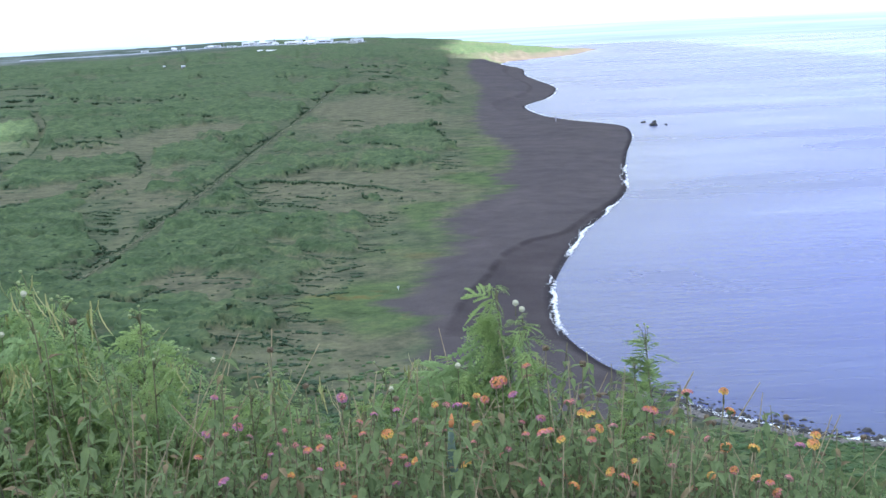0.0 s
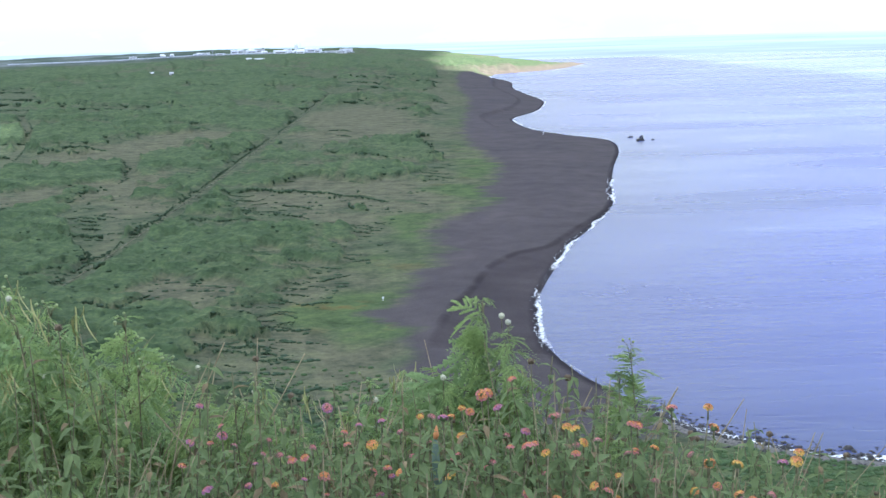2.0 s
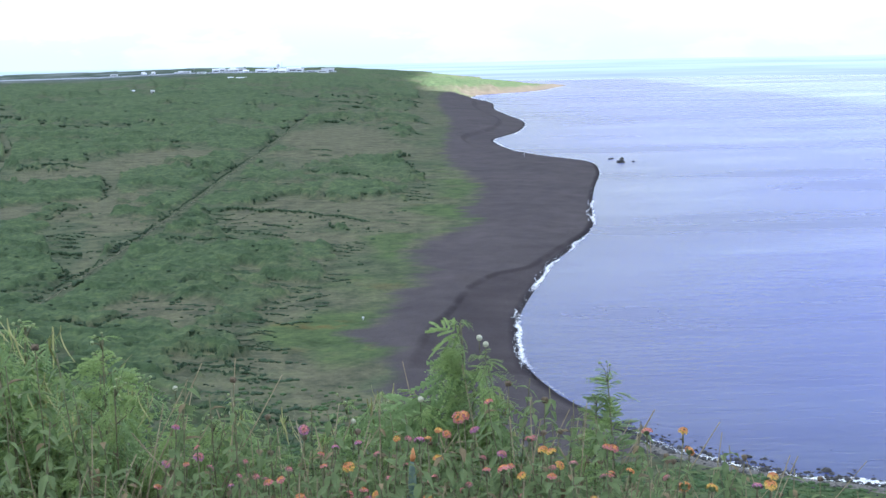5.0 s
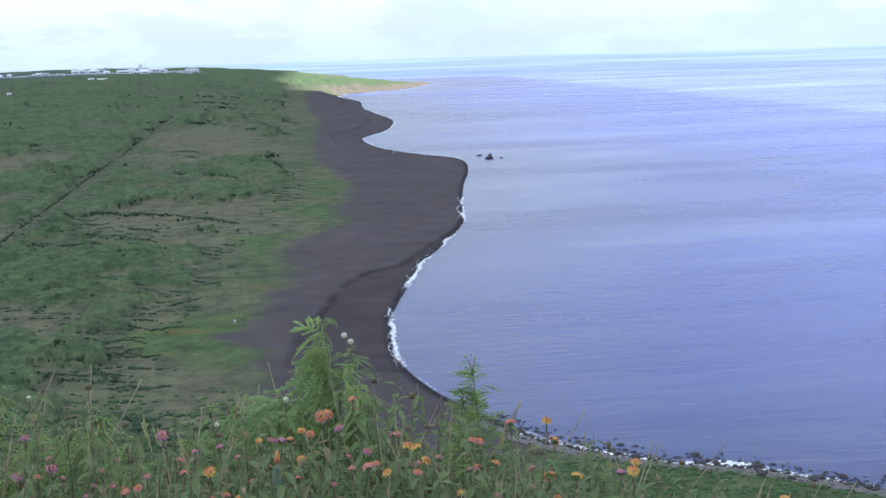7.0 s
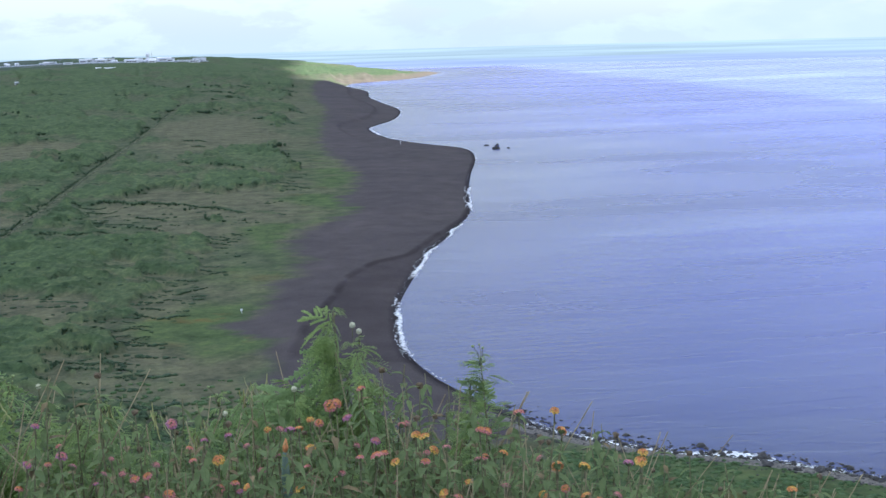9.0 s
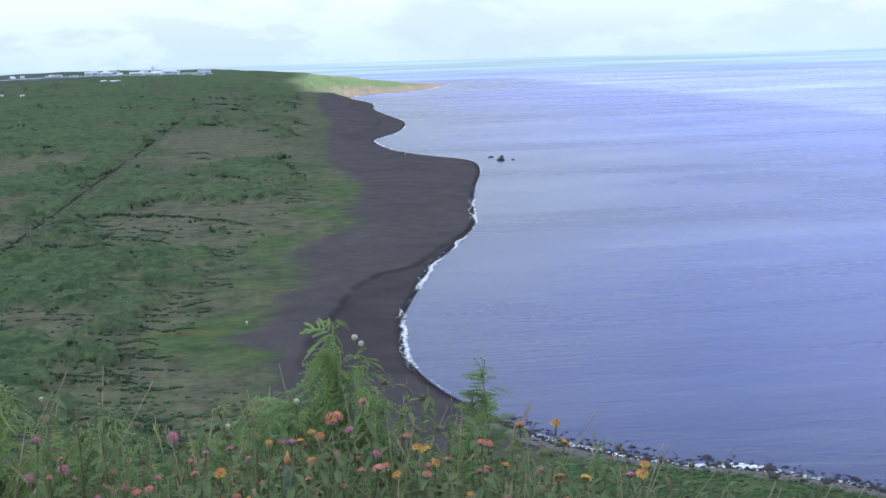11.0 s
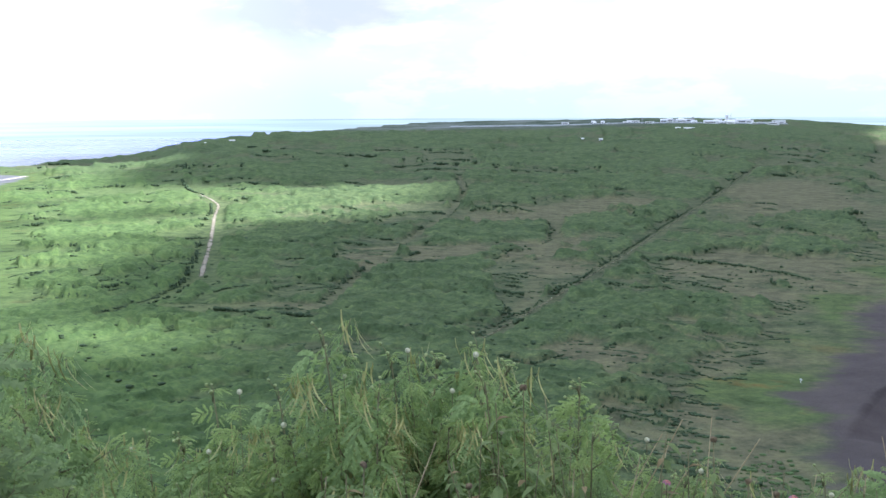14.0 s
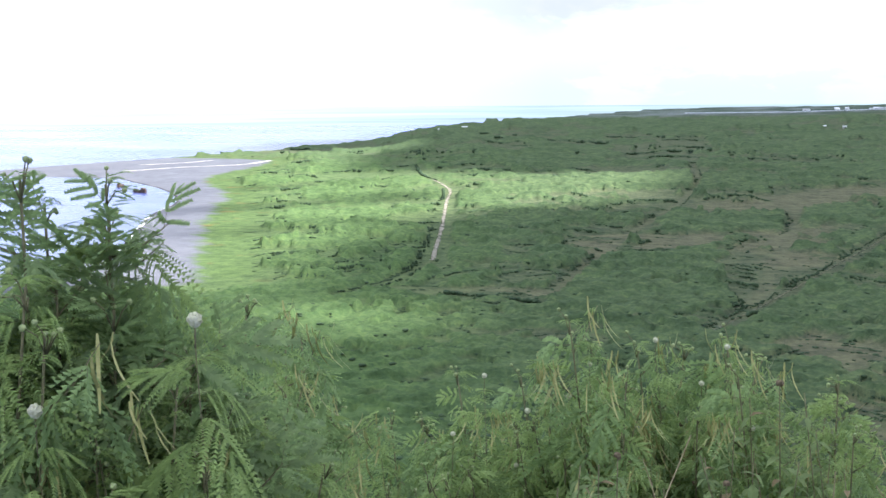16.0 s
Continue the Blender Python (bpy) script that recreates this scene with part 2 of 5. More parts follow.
def grey(t, fac, a, b):
    return ramp(t, fac, [(a, (0, 0, 0)), (b, (1, 1, 1))])


def mixed(t, fac, a, b, mode="MIX"):
    m = t.nodes.new("ShaderNodeMixRGB")
    m.blend_type = mode
    for socket, v in zip(m.inputs, (fac, a, b)):
        if isinstance(v, (int, float)):
            socket.default_value = v
        elif isinstance(v, tuple):
            socket.default_value = (*v, 1)
        else:
            link(t, v, socket)
    return m.outputs[0]


def maths(t, op, a, b=0.0, c=0.0):
    m = t.nodes.new("ShaderNodeMath")
    m.operation = op
    for socket, v in zip(m.inputs, (a, b, c)):
        if isinstance(v, (int, float)):
            socket.default_value = v
        else:
            link(t, v, socket)
    return m.outputs[0]


def attribute(t, name):
    a = t.nodes.new("ShaderNodeAttribute")
    a.attribute_name = name
    return a.outputs["Fac"]


def bump(t, b, height, strength, distance):
    n = node(t, "ShaderNodeBump", Strength=strength, Distance=distance)
    link(t, height, n.inputs["Height"])
    link(t, n.outputs[0], b.inputs["Normal"])


def per_island(t):
    return t.nodes.new("ShaderNodeNewGeometry").outputs["Random Per Island"]


def per_object(t):
    return t.nodes.new("ShaderNodeObjectInfo").outputs["Random"]


def plain_material(name, low, high, scale, rough=0.8, spec=0.3, relief=0.0, distance=0.01, pick=None):
    """A surface that wanders between two colours, with grain and relief."""
    m, t, b = material(name, rough, spec)
    v = coords(t)
    n = noise_of(t, v, scale, 6.0)
    c = ramp(t, n, [(0.3, low), (0.7, high)])
    if pick:
        c = mixed(t, pick(t), c, mixed(t, 1.0, c, (0.8, 0.8, 0.8), "MULTIPLY"))
    link(t, c, b.inputs["Base Color"])
    if relief:
        bump(t, b, noise_of(t, v, scale * 4, 5.0), relief, distance)
    return m


def ground_material():
    m, t, b = material("ground", 0.95, 0.03)
    v = coords(t)
    fine, mid, wide = noise_of(t, v, 0.35, 6.0, 0.65), noise_of(t, v, 0.045, 6.0, 0.6), noise_of(t, v, 0.009, 5.0, 0.6)
    # scrub and grass
    green = ramp(t, fine, [(0.28, (0.048, 0.074, 0.041)), (0.5, (0.073, 0.105, 0.051)), (0.75, (0.110, 0.140, 0.064))])
    olive = ramp(t, fine, [(0.3, (0.064, 0.080, 0.048)), (0.7, (0.100, 0.114, 0.066))])
    cover = mixed(t, grey(t, maths(t, "ADD", attribute(t, "stand"), maths(t, "MULTIPLY", maths(t, "SUBTRACT", mid, 0.5), 0.9)), 0.3, 0.7), olive, green)
    dry = ramp(t, fine, [(0.3, (0.090, 0.092, 0.058)), (0.7, (0.140, 0.134, 0.086))])
    dryness = grey(t, maths(t, "ADD", maths(t, "MULTIPLY", attribute(t, "dry"), 0.50), maths(t, "ADD", maths(t, "MULTIPLY", mid, 0.6), maths(t, "MULTIPLY", fine, 0.35))), 0.56, 0.92)
    cover = mixed(t, maths(t, "MULTIPLY", maths(t, "MULTIPLY", dryness, 0.85), maths(t, "SUBTRACT", 1.0, maths(t, "MULTIPLY", attribute(t, "stand"), 0.7))), cover, dry)
    cover = mixed(t, maths(t, "MULTIPLY", attribute(t, "worn"), 0.75), cover, ramp(t, fine, [(0.3, (0.085, 0.092, 0.056)), (0.7, (0.125, 0.125, 0.080))]))
    # shade on the rows' fronts, put into the colour as a darker green
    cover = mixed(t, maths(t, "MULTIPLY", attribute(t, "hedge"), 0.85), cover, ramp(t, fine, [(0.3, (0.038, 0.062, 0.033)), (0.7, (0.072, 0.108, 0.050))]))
    # brighter, greener cover towards the western beach
    cover = mixed(t, maths(t, "MULTIPLY", attribute(t, "deep"), 0.5), cover, ramp(t, fine, [(0.3, (0.058, 0.108, 0.038)), (0.7, (0.110, 0.172, 0.058))]))
    # the lush strip of creeping vines above the beach
    lush = ramp(t, fine, [(0.3, (0.056, 0.088, 0.036)), (0.65, (0.082, 0.122, 0.044)), (0.8, (0.122, 0.120, 0.052))])
    lushness = grey(t, maths(t, "ADD", maths(t, "MULTIPLY", attribute(t, "lush"), 0.5), maths(t, "MULTIPLY", noise_of(t, v, 0.022, 7.0, 0.7), 1.0)), 0.62, 0.94)
    cover = mixed(t, maths(t, "MULTIPLY", lushness, 0.78), cover, lush)
    # rust-red creeper here and there at the edge of the sand
    rust = maths(t, "MULTIPLY", grey(t, noise_of(t, v, 0.028, 4.0), 0.60, 0.70), attribute(t, "lush"))
    cover = mixed(t, maths(t, "MULTIPLY", rust, 0.6), cover, (0.13, 0.072, 0.028))
    # thin and thick growth
    cover = mixed(t, 1.0, cover, ramp(t, noise_of(t, v, 0.085, 6.0, 0.72), [(0.33, (0.56, 0.60, 0.60)), (0.5, (0.98, 0.98, 0.96)), (0.68, (1.32, 1.28, 1.15))]), "MULTIPLY")
    # black volcanic sand, darker where the swash wets it
    sand = ramp(t, noise_of(t, v, 0.06, 8.0, 0.6), [(0.3, (0.061, 0.054, 0.056)), (0.7, (0.096, 0.086, 0.087))])
    sand = mixed(t, 0.35, sand, ramp(t, noise_of(t, v, 1.6, 4.0), [(0.3, (0.040, 0.034, 0.034)), (0.7, (0.092, 0.079, 0.078))]))
    sand = mixed(t, 1.0, sand, ramp(t, noise_of(t, v, 0.011, 4.0), [(0.3, (0.88, 0.88, 0.9)), (0.7, (1.14, 1.12, 1.1))]), "MULTIPLY")
    # western sand paler and bluer: its sunlit haze is put into the colour
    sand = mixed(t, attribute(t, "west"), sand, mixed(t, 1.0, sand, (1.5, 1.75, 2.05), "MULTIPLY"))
    sand = mixed(t, attribute(t, "damp"), sand, mixed(t, 1.0, sand, (0.80, 0.79, 0.80), "MULTIPLY"))
    # the berm step's shaded face drawn into the sand as a broken dark line
    sand = mixed(t, maths(t, "MULTIPLY", attribute(t, "step"), grey(t, mid, 0.35, 0.55)), sand, mixed(t, 1.0, sand, (0.62, 0.62, 0.62), "MULTIPLY"))
    wet = maths(t, "ADD", attribute(t, "shore"), maths(t, "MULTIPLY", mid, 4.0))
    wetness = t.nodes.new("ShaderNodeMapRange")
    wetness.inputs["From Min"].default_value, wetness.inputs["From Max"].default_value = 3.5, 6.5
    wetness.inputs["To Min"].default_value, wetness.inputs["To Max"].default_value = 1.0, 0.0
    link(t, wet, wetness.inputs["Value"])
    sand = mixed(t, wetness.outputs[0], sand, (0.028, 0.025, 0.028))
    sandiness = t.nodes.new("ShaderNodeMapRange")
    sandiness.inputs["From Min"].default_value, sandiness.inputs["From Max"].default_value = -4.0, 7.0
    tongue = node(t, "ShaderNodeMapping")
    tongue.inputs["Scale"].default_value = (0.38, 1.0, 1.0)
    link(t, v, tongue.inputs["Vector"])
    edge = maths(t, "ADD", attribute(t, "sand"), maths(t, "MULTIPLY", maths(t, "SUBTRACT", noise_of(t, tongue.outputs[0], 0.045, 7.0, 0.68), 0.5), 62.0))
    link(t, edge, sandiness.inputs["Value"])
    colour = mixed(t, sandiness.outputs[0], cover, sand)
    # bare pale earth: aprons, landslips, the far cliffs
    bare = ramp(t, mid, [(0.3, (0.10, 0.085, 0.065)), (0.7, (0.165, 0.135, 0.105))])
    colour = mixed(t, attribute(t, "bare"), colour, bare)
    # old airfield on the plateau: aprons, dark windbreaks, distance haze greyed into the colour
    hazed_apron = ramp(t, noise_of(t, v, 0.006, 6.0, 0.7), [(0.38, (0.040, 0.062, 0.045)), (0.50, (0.085, 0.105, 0.085)), (0.62, (0.15, 0.165, 0.165))])
    colour = mixed(t, attribute(t, "field"), colour, hazed_apron)
    link(t, colour, b.inputs["Base Color"])
    bump(t, b, fine, 0.9, 1.2)
    return m


def sea_material():
    m, t, b = material("sea_water", 0.16, 0.20)
    v = coords(t)
    squash = node(t, "ShaderNodeMapping")
    squash.inputs["Rotation"].default_value = (0, 0, radians(16))
    squash.inputs["Scale"].default_value = (0.35, 1.0, 1.0)
    link(t, v, squash.inputs["Vector"])
    s = squash.outputs[0]
    patches = noise_of(t, s, 0.0034, 4.0, 0.55, 1.2)
    streaks = noise_of(t, s, 0.014, 5.0, 0.6, 0.8)
    chop = noise_of(t, s, 0.16, 4.0, 0.6, 1.0)
    swell = noise_of(t, s, 0.045, 3.0, 0.5)
    deep = ramp(t, patches, [(0.36, (0.040, 0.058, 0.370)), (0.52, (0.056, 0.078, 0.470)), (0.64, (0.080, 0.106, 0.540))])
    # large paler patches and streaks far out
    deep = mixed(t, grey(t, mixed(t, 0.35, patches, streaks), 0.555, 0.70), deep, (0.13, 0.17, 0.52))
    # darker, greyer water towards the shore
    near = t.nodes.new("ShaderNodeMapRange")
    near.inputs["From Min"].default_value, near.inputs["From Max"].default_value = 0.0, 430.0
    near.inputs["To Min"].default_value, near.inputs["To Max"].default_value = 0.88, 0.0
    link(t, attribute(t, "shore"), near.inputs["Value"])
    deep = mixed(t, near.outputs[0], deep, (0.026, 0.036, 0.078))
    link(t, deep, b.inputs["Base Color"])
    link(t, ramp(t, mixed(t, 0.5, patches, streaks), [(0.40, (0.29, 0.29, 0.29)), (0.62, (0.23, 0.23, 0.23))]), b.inputs["Roughness"])
    h = mixed(t, 0.55, chop, swell)
    bump(t, b, h, 0.36, 1.3)
    return m


def foam_material():
    m, t, b = material("sea_foam", 0.7, 0.2)
    v = coords(t)
    link(t, ramp(t, noise_of(t, v, 1.2, 5.0), [(0.3, (0.55, 0.58, 0.62)), (0.6, (0.82, 0.83, 0.85))]), b.inputs["Base Color"])
    body = maths(t, "ADD", maths(t, "MULTIPLY", noise_of(t, v, 0.6, 8.0, 0.75, 0.5), 1.0), maths(t, "MULTIPLY", attribute(t, "fade"), 0.42))
    link(t, grey(t, body, 0.66, 0.94), b.inputs["Alpha"])
    return m


def leaf_material(name, dark, light, pick, scale=40.0, rough=0.7):
    """Thin green blades: two tones, some light comes through."""
    m, t, b = material(name, rough, 0.12)
    v = coords(t)
    c = ramp(t, pick(t), [(0.0, dark), (0.75, light), (1.0, tuple(min(1, k * 1.35) for k in light))])
    c = mixed(t, 0.5, c, ramp(t, noise_of(t, v, scale, 3.0), [(0.3, dark), (0.7, light)]))
    link(t, c, b.inputs["Base Color"])
    tr = t.nodes.new("ShaderNodeBsdfTranslucent")
    link(t, c, tr.inputs["Color"])
    mix = node(t, "ShaderNodeMixShader", Fac=0.3)
    mix.inputs[0].default_value = 0.48
    link(t, b.outputs[0], mix.inputs[1])
    link(t, tr.outputs[0], mix.inputs[2])
    link(t, mix.outputs[0], t.nodes["Material Output"].inputs["Surface"])
    return m


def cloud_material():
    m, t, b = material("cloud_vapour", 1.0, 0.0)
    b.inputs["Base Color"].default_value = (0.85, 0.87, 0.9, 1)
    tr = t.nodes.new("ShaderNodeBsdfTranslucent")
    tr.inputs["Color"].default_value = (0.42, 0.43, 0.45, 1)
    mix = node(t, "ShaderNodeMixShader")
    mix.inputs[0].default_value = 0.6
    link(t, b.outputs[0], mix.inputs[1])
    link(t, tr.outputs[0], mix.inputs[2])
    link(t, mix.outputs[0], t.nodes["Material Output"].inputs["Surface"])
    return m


def track_material(name, low, high):
    """Bare earth that breaks up into the grass at its edges."""
    m = plain_material(name, low, high, 0.15, 0.95, 0.1, 0.5, 0.2)
    t, b = m.node_tree, m.node_tree.nodes["Principled BSDF"]
    body = maths(t, "ADD", noise_of(t, coords(t), 0.12, 6.0, 0.65), maths(t, "MULTIPLY", attribute(t, "fade"), 0.42))
    link(t, grey(t, body, 0.66, 0.92), b.inputs["Alpha"])
    return m


GROUND, SEA, FOAM, CLOUD = ground_material(), sea_material(), foam_material(), cloud_material()
SCRUB = plain_material("scrub_leaves", (0.036, 0.060, 0.036), (0.072, 0.108, 0.056), 0.5, 0.9, 0.1, 1.0, 0.6, per_island)
HILL_SCRUB = plain_material("hillside_leaves", (0.054, 0.096, 0.042), (0.098, 0.150, 0.062), 0.8, 0.9, 0.1, 1.0, 0.4, per_island)
ROCK = plain_material("shore_rock", (0.012, 0.012, 0.013), (0.062, 0.058, 0.056), 0.9, 0.75, 0.4, 0.8, 0.25, per_object)
GRAVEL = plain_material("grey_shingle", (0.050, 0.047, 0.043), (0.20, 0.185, 0.165), 1.3, 0.9, 0.2, 0.6, 0.2)
DIRT = track_material("dirt_track", (0.15, 0.135, 0.105), (0.30, 0.27, 0.22))
PALE_SAND = track_material("pale_sand", (0.42, 0.40, 0.38), (0.58, 0.55, 0.52))
TRACK = track_material("worn_grass_track", (0.085, 0.092, 0.052), (0.120, 0.118, 0.074))
CONCRETE = track_material("weathered_concrete", (0.24, 0.27, 0.31), (0.40, 0.42, 0.46))
WHITE_PAINT = plain_material("white_paint", (0.54, 0.56, 0.60), (0.70, 0.71, 0.74), 0.3, 0.6, 0.4)
GREY_ROOF = plain_material("grey_roof", (0.16, 0.17, 0.18), (0.28, 0.29, 0.31), 0.3, 0.7, 0.4)
GLASS_DARK = plain_material("dark_window", (0.012, 0.014, 0.017), (0.03, 0.034, 0.04), 0.5, 0.1, 0.5)
RUST = plain_material("rusted_hull", (0.045, 0.030, 0.024), (0.14, 0.095, 0.075), 0.4, 0.85, 0.3, 0.5, 0.15)
LEUC_LEAF = leaf_material("leucaena_leaflets", (0.150, 0.222, 0.090), (0.266, 0.360, 0.150), per_island)
LEUC_DARK = leaf_material("older_leaflets", (0.140, 0.200, 0.092), (0.245, 0.320, 0.145), per_island)
LEUC_FINE = leaf_material("fresh_leaflets", (0.195, 0.270, 0.092), (0.312, 0.405, 0.150), per_island)
LANT_LEAF = leaf_material("lantana_leaves", (0.100, 0.142, 0.058), (0.225, 0.285, 0.125), per_island, 60.0, 0.75)
STEM = plain_material("green_brown_stem", (0.095, 0.095, 0.048), (0.170, 0.155, 0.085), 60.0, 0.8, 0.2, 0.4, 0.002)
WITHERED = plain_material("withered_leaves", (0.11, 0.085, 0.045), (0.22, 0.17, 0.09), 40.0, 0.85, 0.2)
STRAW = plain_material("dry_straw", (0.17, 0.135, 0.075), (0.31, 0.26, 0.155), 30.0, 0.85, 0.2)
POD = plain_material("yellow_green_pods", (0.24, 0.245, 0.085), (0.37, 0.35, 0.145), 25.0, 0.6, 0.3)
BROWN_POD = plain_material("brown_seed_heads", (0.085, 0.065, 0.040), (0.16, 0.12, 0.075), 60.0, 0.8, 0.2)
PUFF = plain_material("cream_stamens", (0.38, 0.38, 0.25), (0.56, 0.55, 0.41), 300.0, 0.9, 0.1, 0.8, 0.002)
BUD = plain_material("green_buds", (0.20, 0.26, 0.10), (0.36, 0.40, 0.20), 250.0, 0.8, 0.2, 0.8, 0.002)
ORANGE = plain_material("orange_petals", (0.46, 0.17, 0.065), (0.58, 0.28, 0.11), 90.0, 0.6, 0.2)
YELLOW = plain_material("yellow_petals", (0.52, 0.31, 0.06), (0.64, 0.42, 0.11), 90.0, 0.6, 0.2)
PINK = plain_material("pink_petals", (0.40, 0.14, 0.13), (0.52, 0.23, 0.20), 90.0, 0.6, 0.2)
FADED = plain_material("faded_petals", (0.20, 0.12, 0.10), (0.32, 0.19, 0.16), 90.0, 0.7, 0.2)
MAGENTA = plain_material("magenta_petals", (0.30, 0.12, 0.20), (0.40, 0.19, 0.28), 90.0, 0.6, 0.2)

# ---------------------------------------------------------------- ground, sea, clouds
def mesh_object(name, verts, faces, mat, parent=None, label="", smooth_shade=True):
    me = bpy.data.meshes.new(name)
    me.from_pydata([tuple(v) for v in np.asarray(verts, float).tolist()], [], [tuple(f) for f in faces])
    mats = mat if isinstance(mat, (list, tuple)) else [mat]
    for m in mats:
        me.materials.append(m)
    if smooth_shade:
        me.polygons.foreach_set("use_smooth", [True] * len(me.polygons))
    me.update()
    ob = new(name, me)
    if parent is not None:
        ob.parent = parent
    if label:
        ob["label"] = label
    return ob


def add_attribute(ob, name, values):
    a = ob.data.attributes.new(name, "FLOAT", "POINT")
    a.data.foreach_set("value", np.asarray(values, np.float32))


# worn tracks across the plain: (x, y) plan lines
ROAD = spline([(-150, 2050), (-155, 1829), (-155, 1574), (-157, 1333), (-160, 1100), (-161, 900), (-162, 713), (-163, 600), (-165, 540)], 8.0)
HOLLOW = spline([(-52, 352), (-40, 351), (-27, 348), (-22, 347)], 3.0)
HEDGE_ROW = spline([(-160, 589), (-168, 562), (-185, 553), (-215, 560), (-257, 567), (-330, 575)], 5.0)
WEST_TRACK = spline([(-918, 1532), (-817, 1378), (-748, 1295), (-669, 1190), (-605, 1070), (-515, 904), (-449, 780), (-402, 691)], 5.0)
WEST_TRACK_FAINT = spline([(-402, 691), (-379, 608), (-374, 541)], 5.0)
MID_PATH = spline([(-557, 1705), (-446, 1382), (-373, 1070), (-346, 913), (-302, 716), (-271, 583)], 8.0)
EAST_PATH = spline([(-300, 1250), (-243, 1003), (-205, 810), (-177, 676), (-168, 600)], 8.0)
SAND_PATH = spline([(-60, 1150), (-66, 900), (-62, 700), (-55, 560), (-45, 470), (-40, 400)], 8.0)
# dry, straw-coloured clearings: x, y, radius across, radius along
CLEARINGS = [(-290, 1185, 85, 110), (-255, 1320, 60, 90), (-85, 1480, 70, 290), (-40, 1405, 45, 160), (-70, 840, 72, 80), (-20, 830, 40, 60),
             (-100, 530, 34, 30), (-30, 395, 30, 24), (-225, 900, 30, 90), (-36, 860, 36, 70), (-54, 722, 30, 50),
             (-315, 866, 60, 40), (-340, 777, 34, 34), (-316, 603, 50, 18), (-195, 790, 24, 50), (-55, 412, 18, 14)]


def clearing(x, y):
    total = np.zeros_like(x)
    x, y = x + 55 * (fbm(x / 45, y / 45, 101, 4) - 0.5), y + 150 * (fbm(x / 70, y / 70, 111, 4) - 0.5)
    for cx, cy, rx, ry in CLEARINGS:
        d = np.sqrt(((x - cx) / rx) ** 2 + ((y - cy) / ry) ** 2)
        total = np.maximum(total, smooth(1.25, 0.55, d))
    return total


def near_track(x, y):
    best = np.full(x.shape, 1e9)
    for line, half in ((ROAD, 3.5), (WEST_TRACK, 6.0), (MID_PATH, 2.0), (EAST_PATH, 3.0), (WEST_TRACK_FAINT, 2.0)):
        best = np.minimum(best, edge_distance(x, y, line[::2], False) - half)
    return best


def fan(x, y):
    """Heading in degrees and log distance from the hill: the scrub grows in rows along the slopes of the old lava fan."""
    az = np.degrees(np.arctan2(-x, y))
    return az, np.log(np.maximum(np.hypot(x, y), 60.0) / 400.0) - 0.017 * az + 0.0003 * az * az


def stand_value(x, y, sand, dry, track):
    """Above 0 inside a stand of tall scrub, below 0 in the open."""
    az, w = fan(x, y)
    r = np.hypot(x, y)
    w = w + 0.035 * (fbm(az / 1.7, w * 9, 23, 3) - 0.5)
    near = smooth(1000, 480, r)
    v = -0.455 + 0.62 * fbm(az / 2.6, w * 15, 27, 4, 0.55) + 0.38 * ((1 - near) * fbm(az / 0.9, w * 34, 127, 3, 0.55) + near * fbm(az / 1.5, w * 40, 227, 3, 0.6))
    v = v + 0.22 * (fbm(x / 210, y / 260, 31, 3) - 0.5)
    return v - 0.20 * dry - 0.04 * smooth(-110, -50, sand) - 0.5 * smooth(-60, -12, sand) - 0.2 * smooth(7, 0, track)


def hedges(x, y, sand, dry, track):
    """Long wavering rows of bushes: for each set of rows the row number, the way back from its front (0 to 1) and its height."""
    az, w = fan(x, y)
    r = np.hypot(x, y)
    clear = smooth(-20, -60, sand) * smooth(1, 6, track) * smooth(200, 280, r)
    out = []
    for pitch, reach, seed, high in ((17.0, 2.4, 301, 0.9 + 0.0016 * np.minimum(r, 2600)), (44.0, 1.1, 331, (0.55 + 0.0012 * r) * smooth(1250, 700, r))):
        p = pitch * w + 2.2 * fbm(az / (reach * 1.3), w * pitch * 0.30, seed, 4, 0.45)
        full = smooth(0.42, 0.56, fbm(az / (reach * 1.4), w * pitch * 0.8, seed + 9, 3, 0.5) - 0.22 * dry)
        row = np.floor(p)
        out.append((row, p - row, high * full * clear * (0.55 + 0.9 * lattice(row.astype(np.int64), np.zeros_like(row, np.int64), seed))))
    return out


def tall(x, y):
    """How high the fronts of the stands are."""
    r = np.hypot(x, y)
    return (0.25 + 1.5 * smooth(0.34, 0.68, fbm(x / 75, y / 75, 37, 3))) * (0.9 + r / 900)


def canopy(x, y, sand, dry, track):
    """Height of the scrub that covers the plain, in stands with sharp fronts and backs that fall away."""
    v = stand_value(x, y, sand, dry, track)
    az, w = fan(x, y)
    r = np.hypot(x, y)
    tops = fbm(x / 6, y / 6, 33, 3)
    lumps = fbm(az / 0.42, w * 80, 35, 4, 0.6)
    front = tall(x, y) * smooth(0.0, 0.012, v) * (1 - 0.75 * smooth(0.02, 0.16, v))
    h = front + (0.3 + 1.3 * (tops - 0.3)) * smooth(-0.03, 0.03, v) + 0.5 * (tops - 0.3)
    h = h + np.minimum(r, 1800) * 0.0062 * np.maximum(lumps - 0.36, 0) * smooth(-0.16, 0.02, v) + 9.0 * np.clip(v, -0.05, 0.12)
    for row, back, high in hedges(x, y, sand, dry, track):
        h = h + high * smooth(0, 0.06, back) * (1 - back) ** 1.5
    far = smooth(4300, 3400, r)
    return np.maximum(h, 0) * smooth(-12, -30, sand) * smooth(0, 4, track) * far


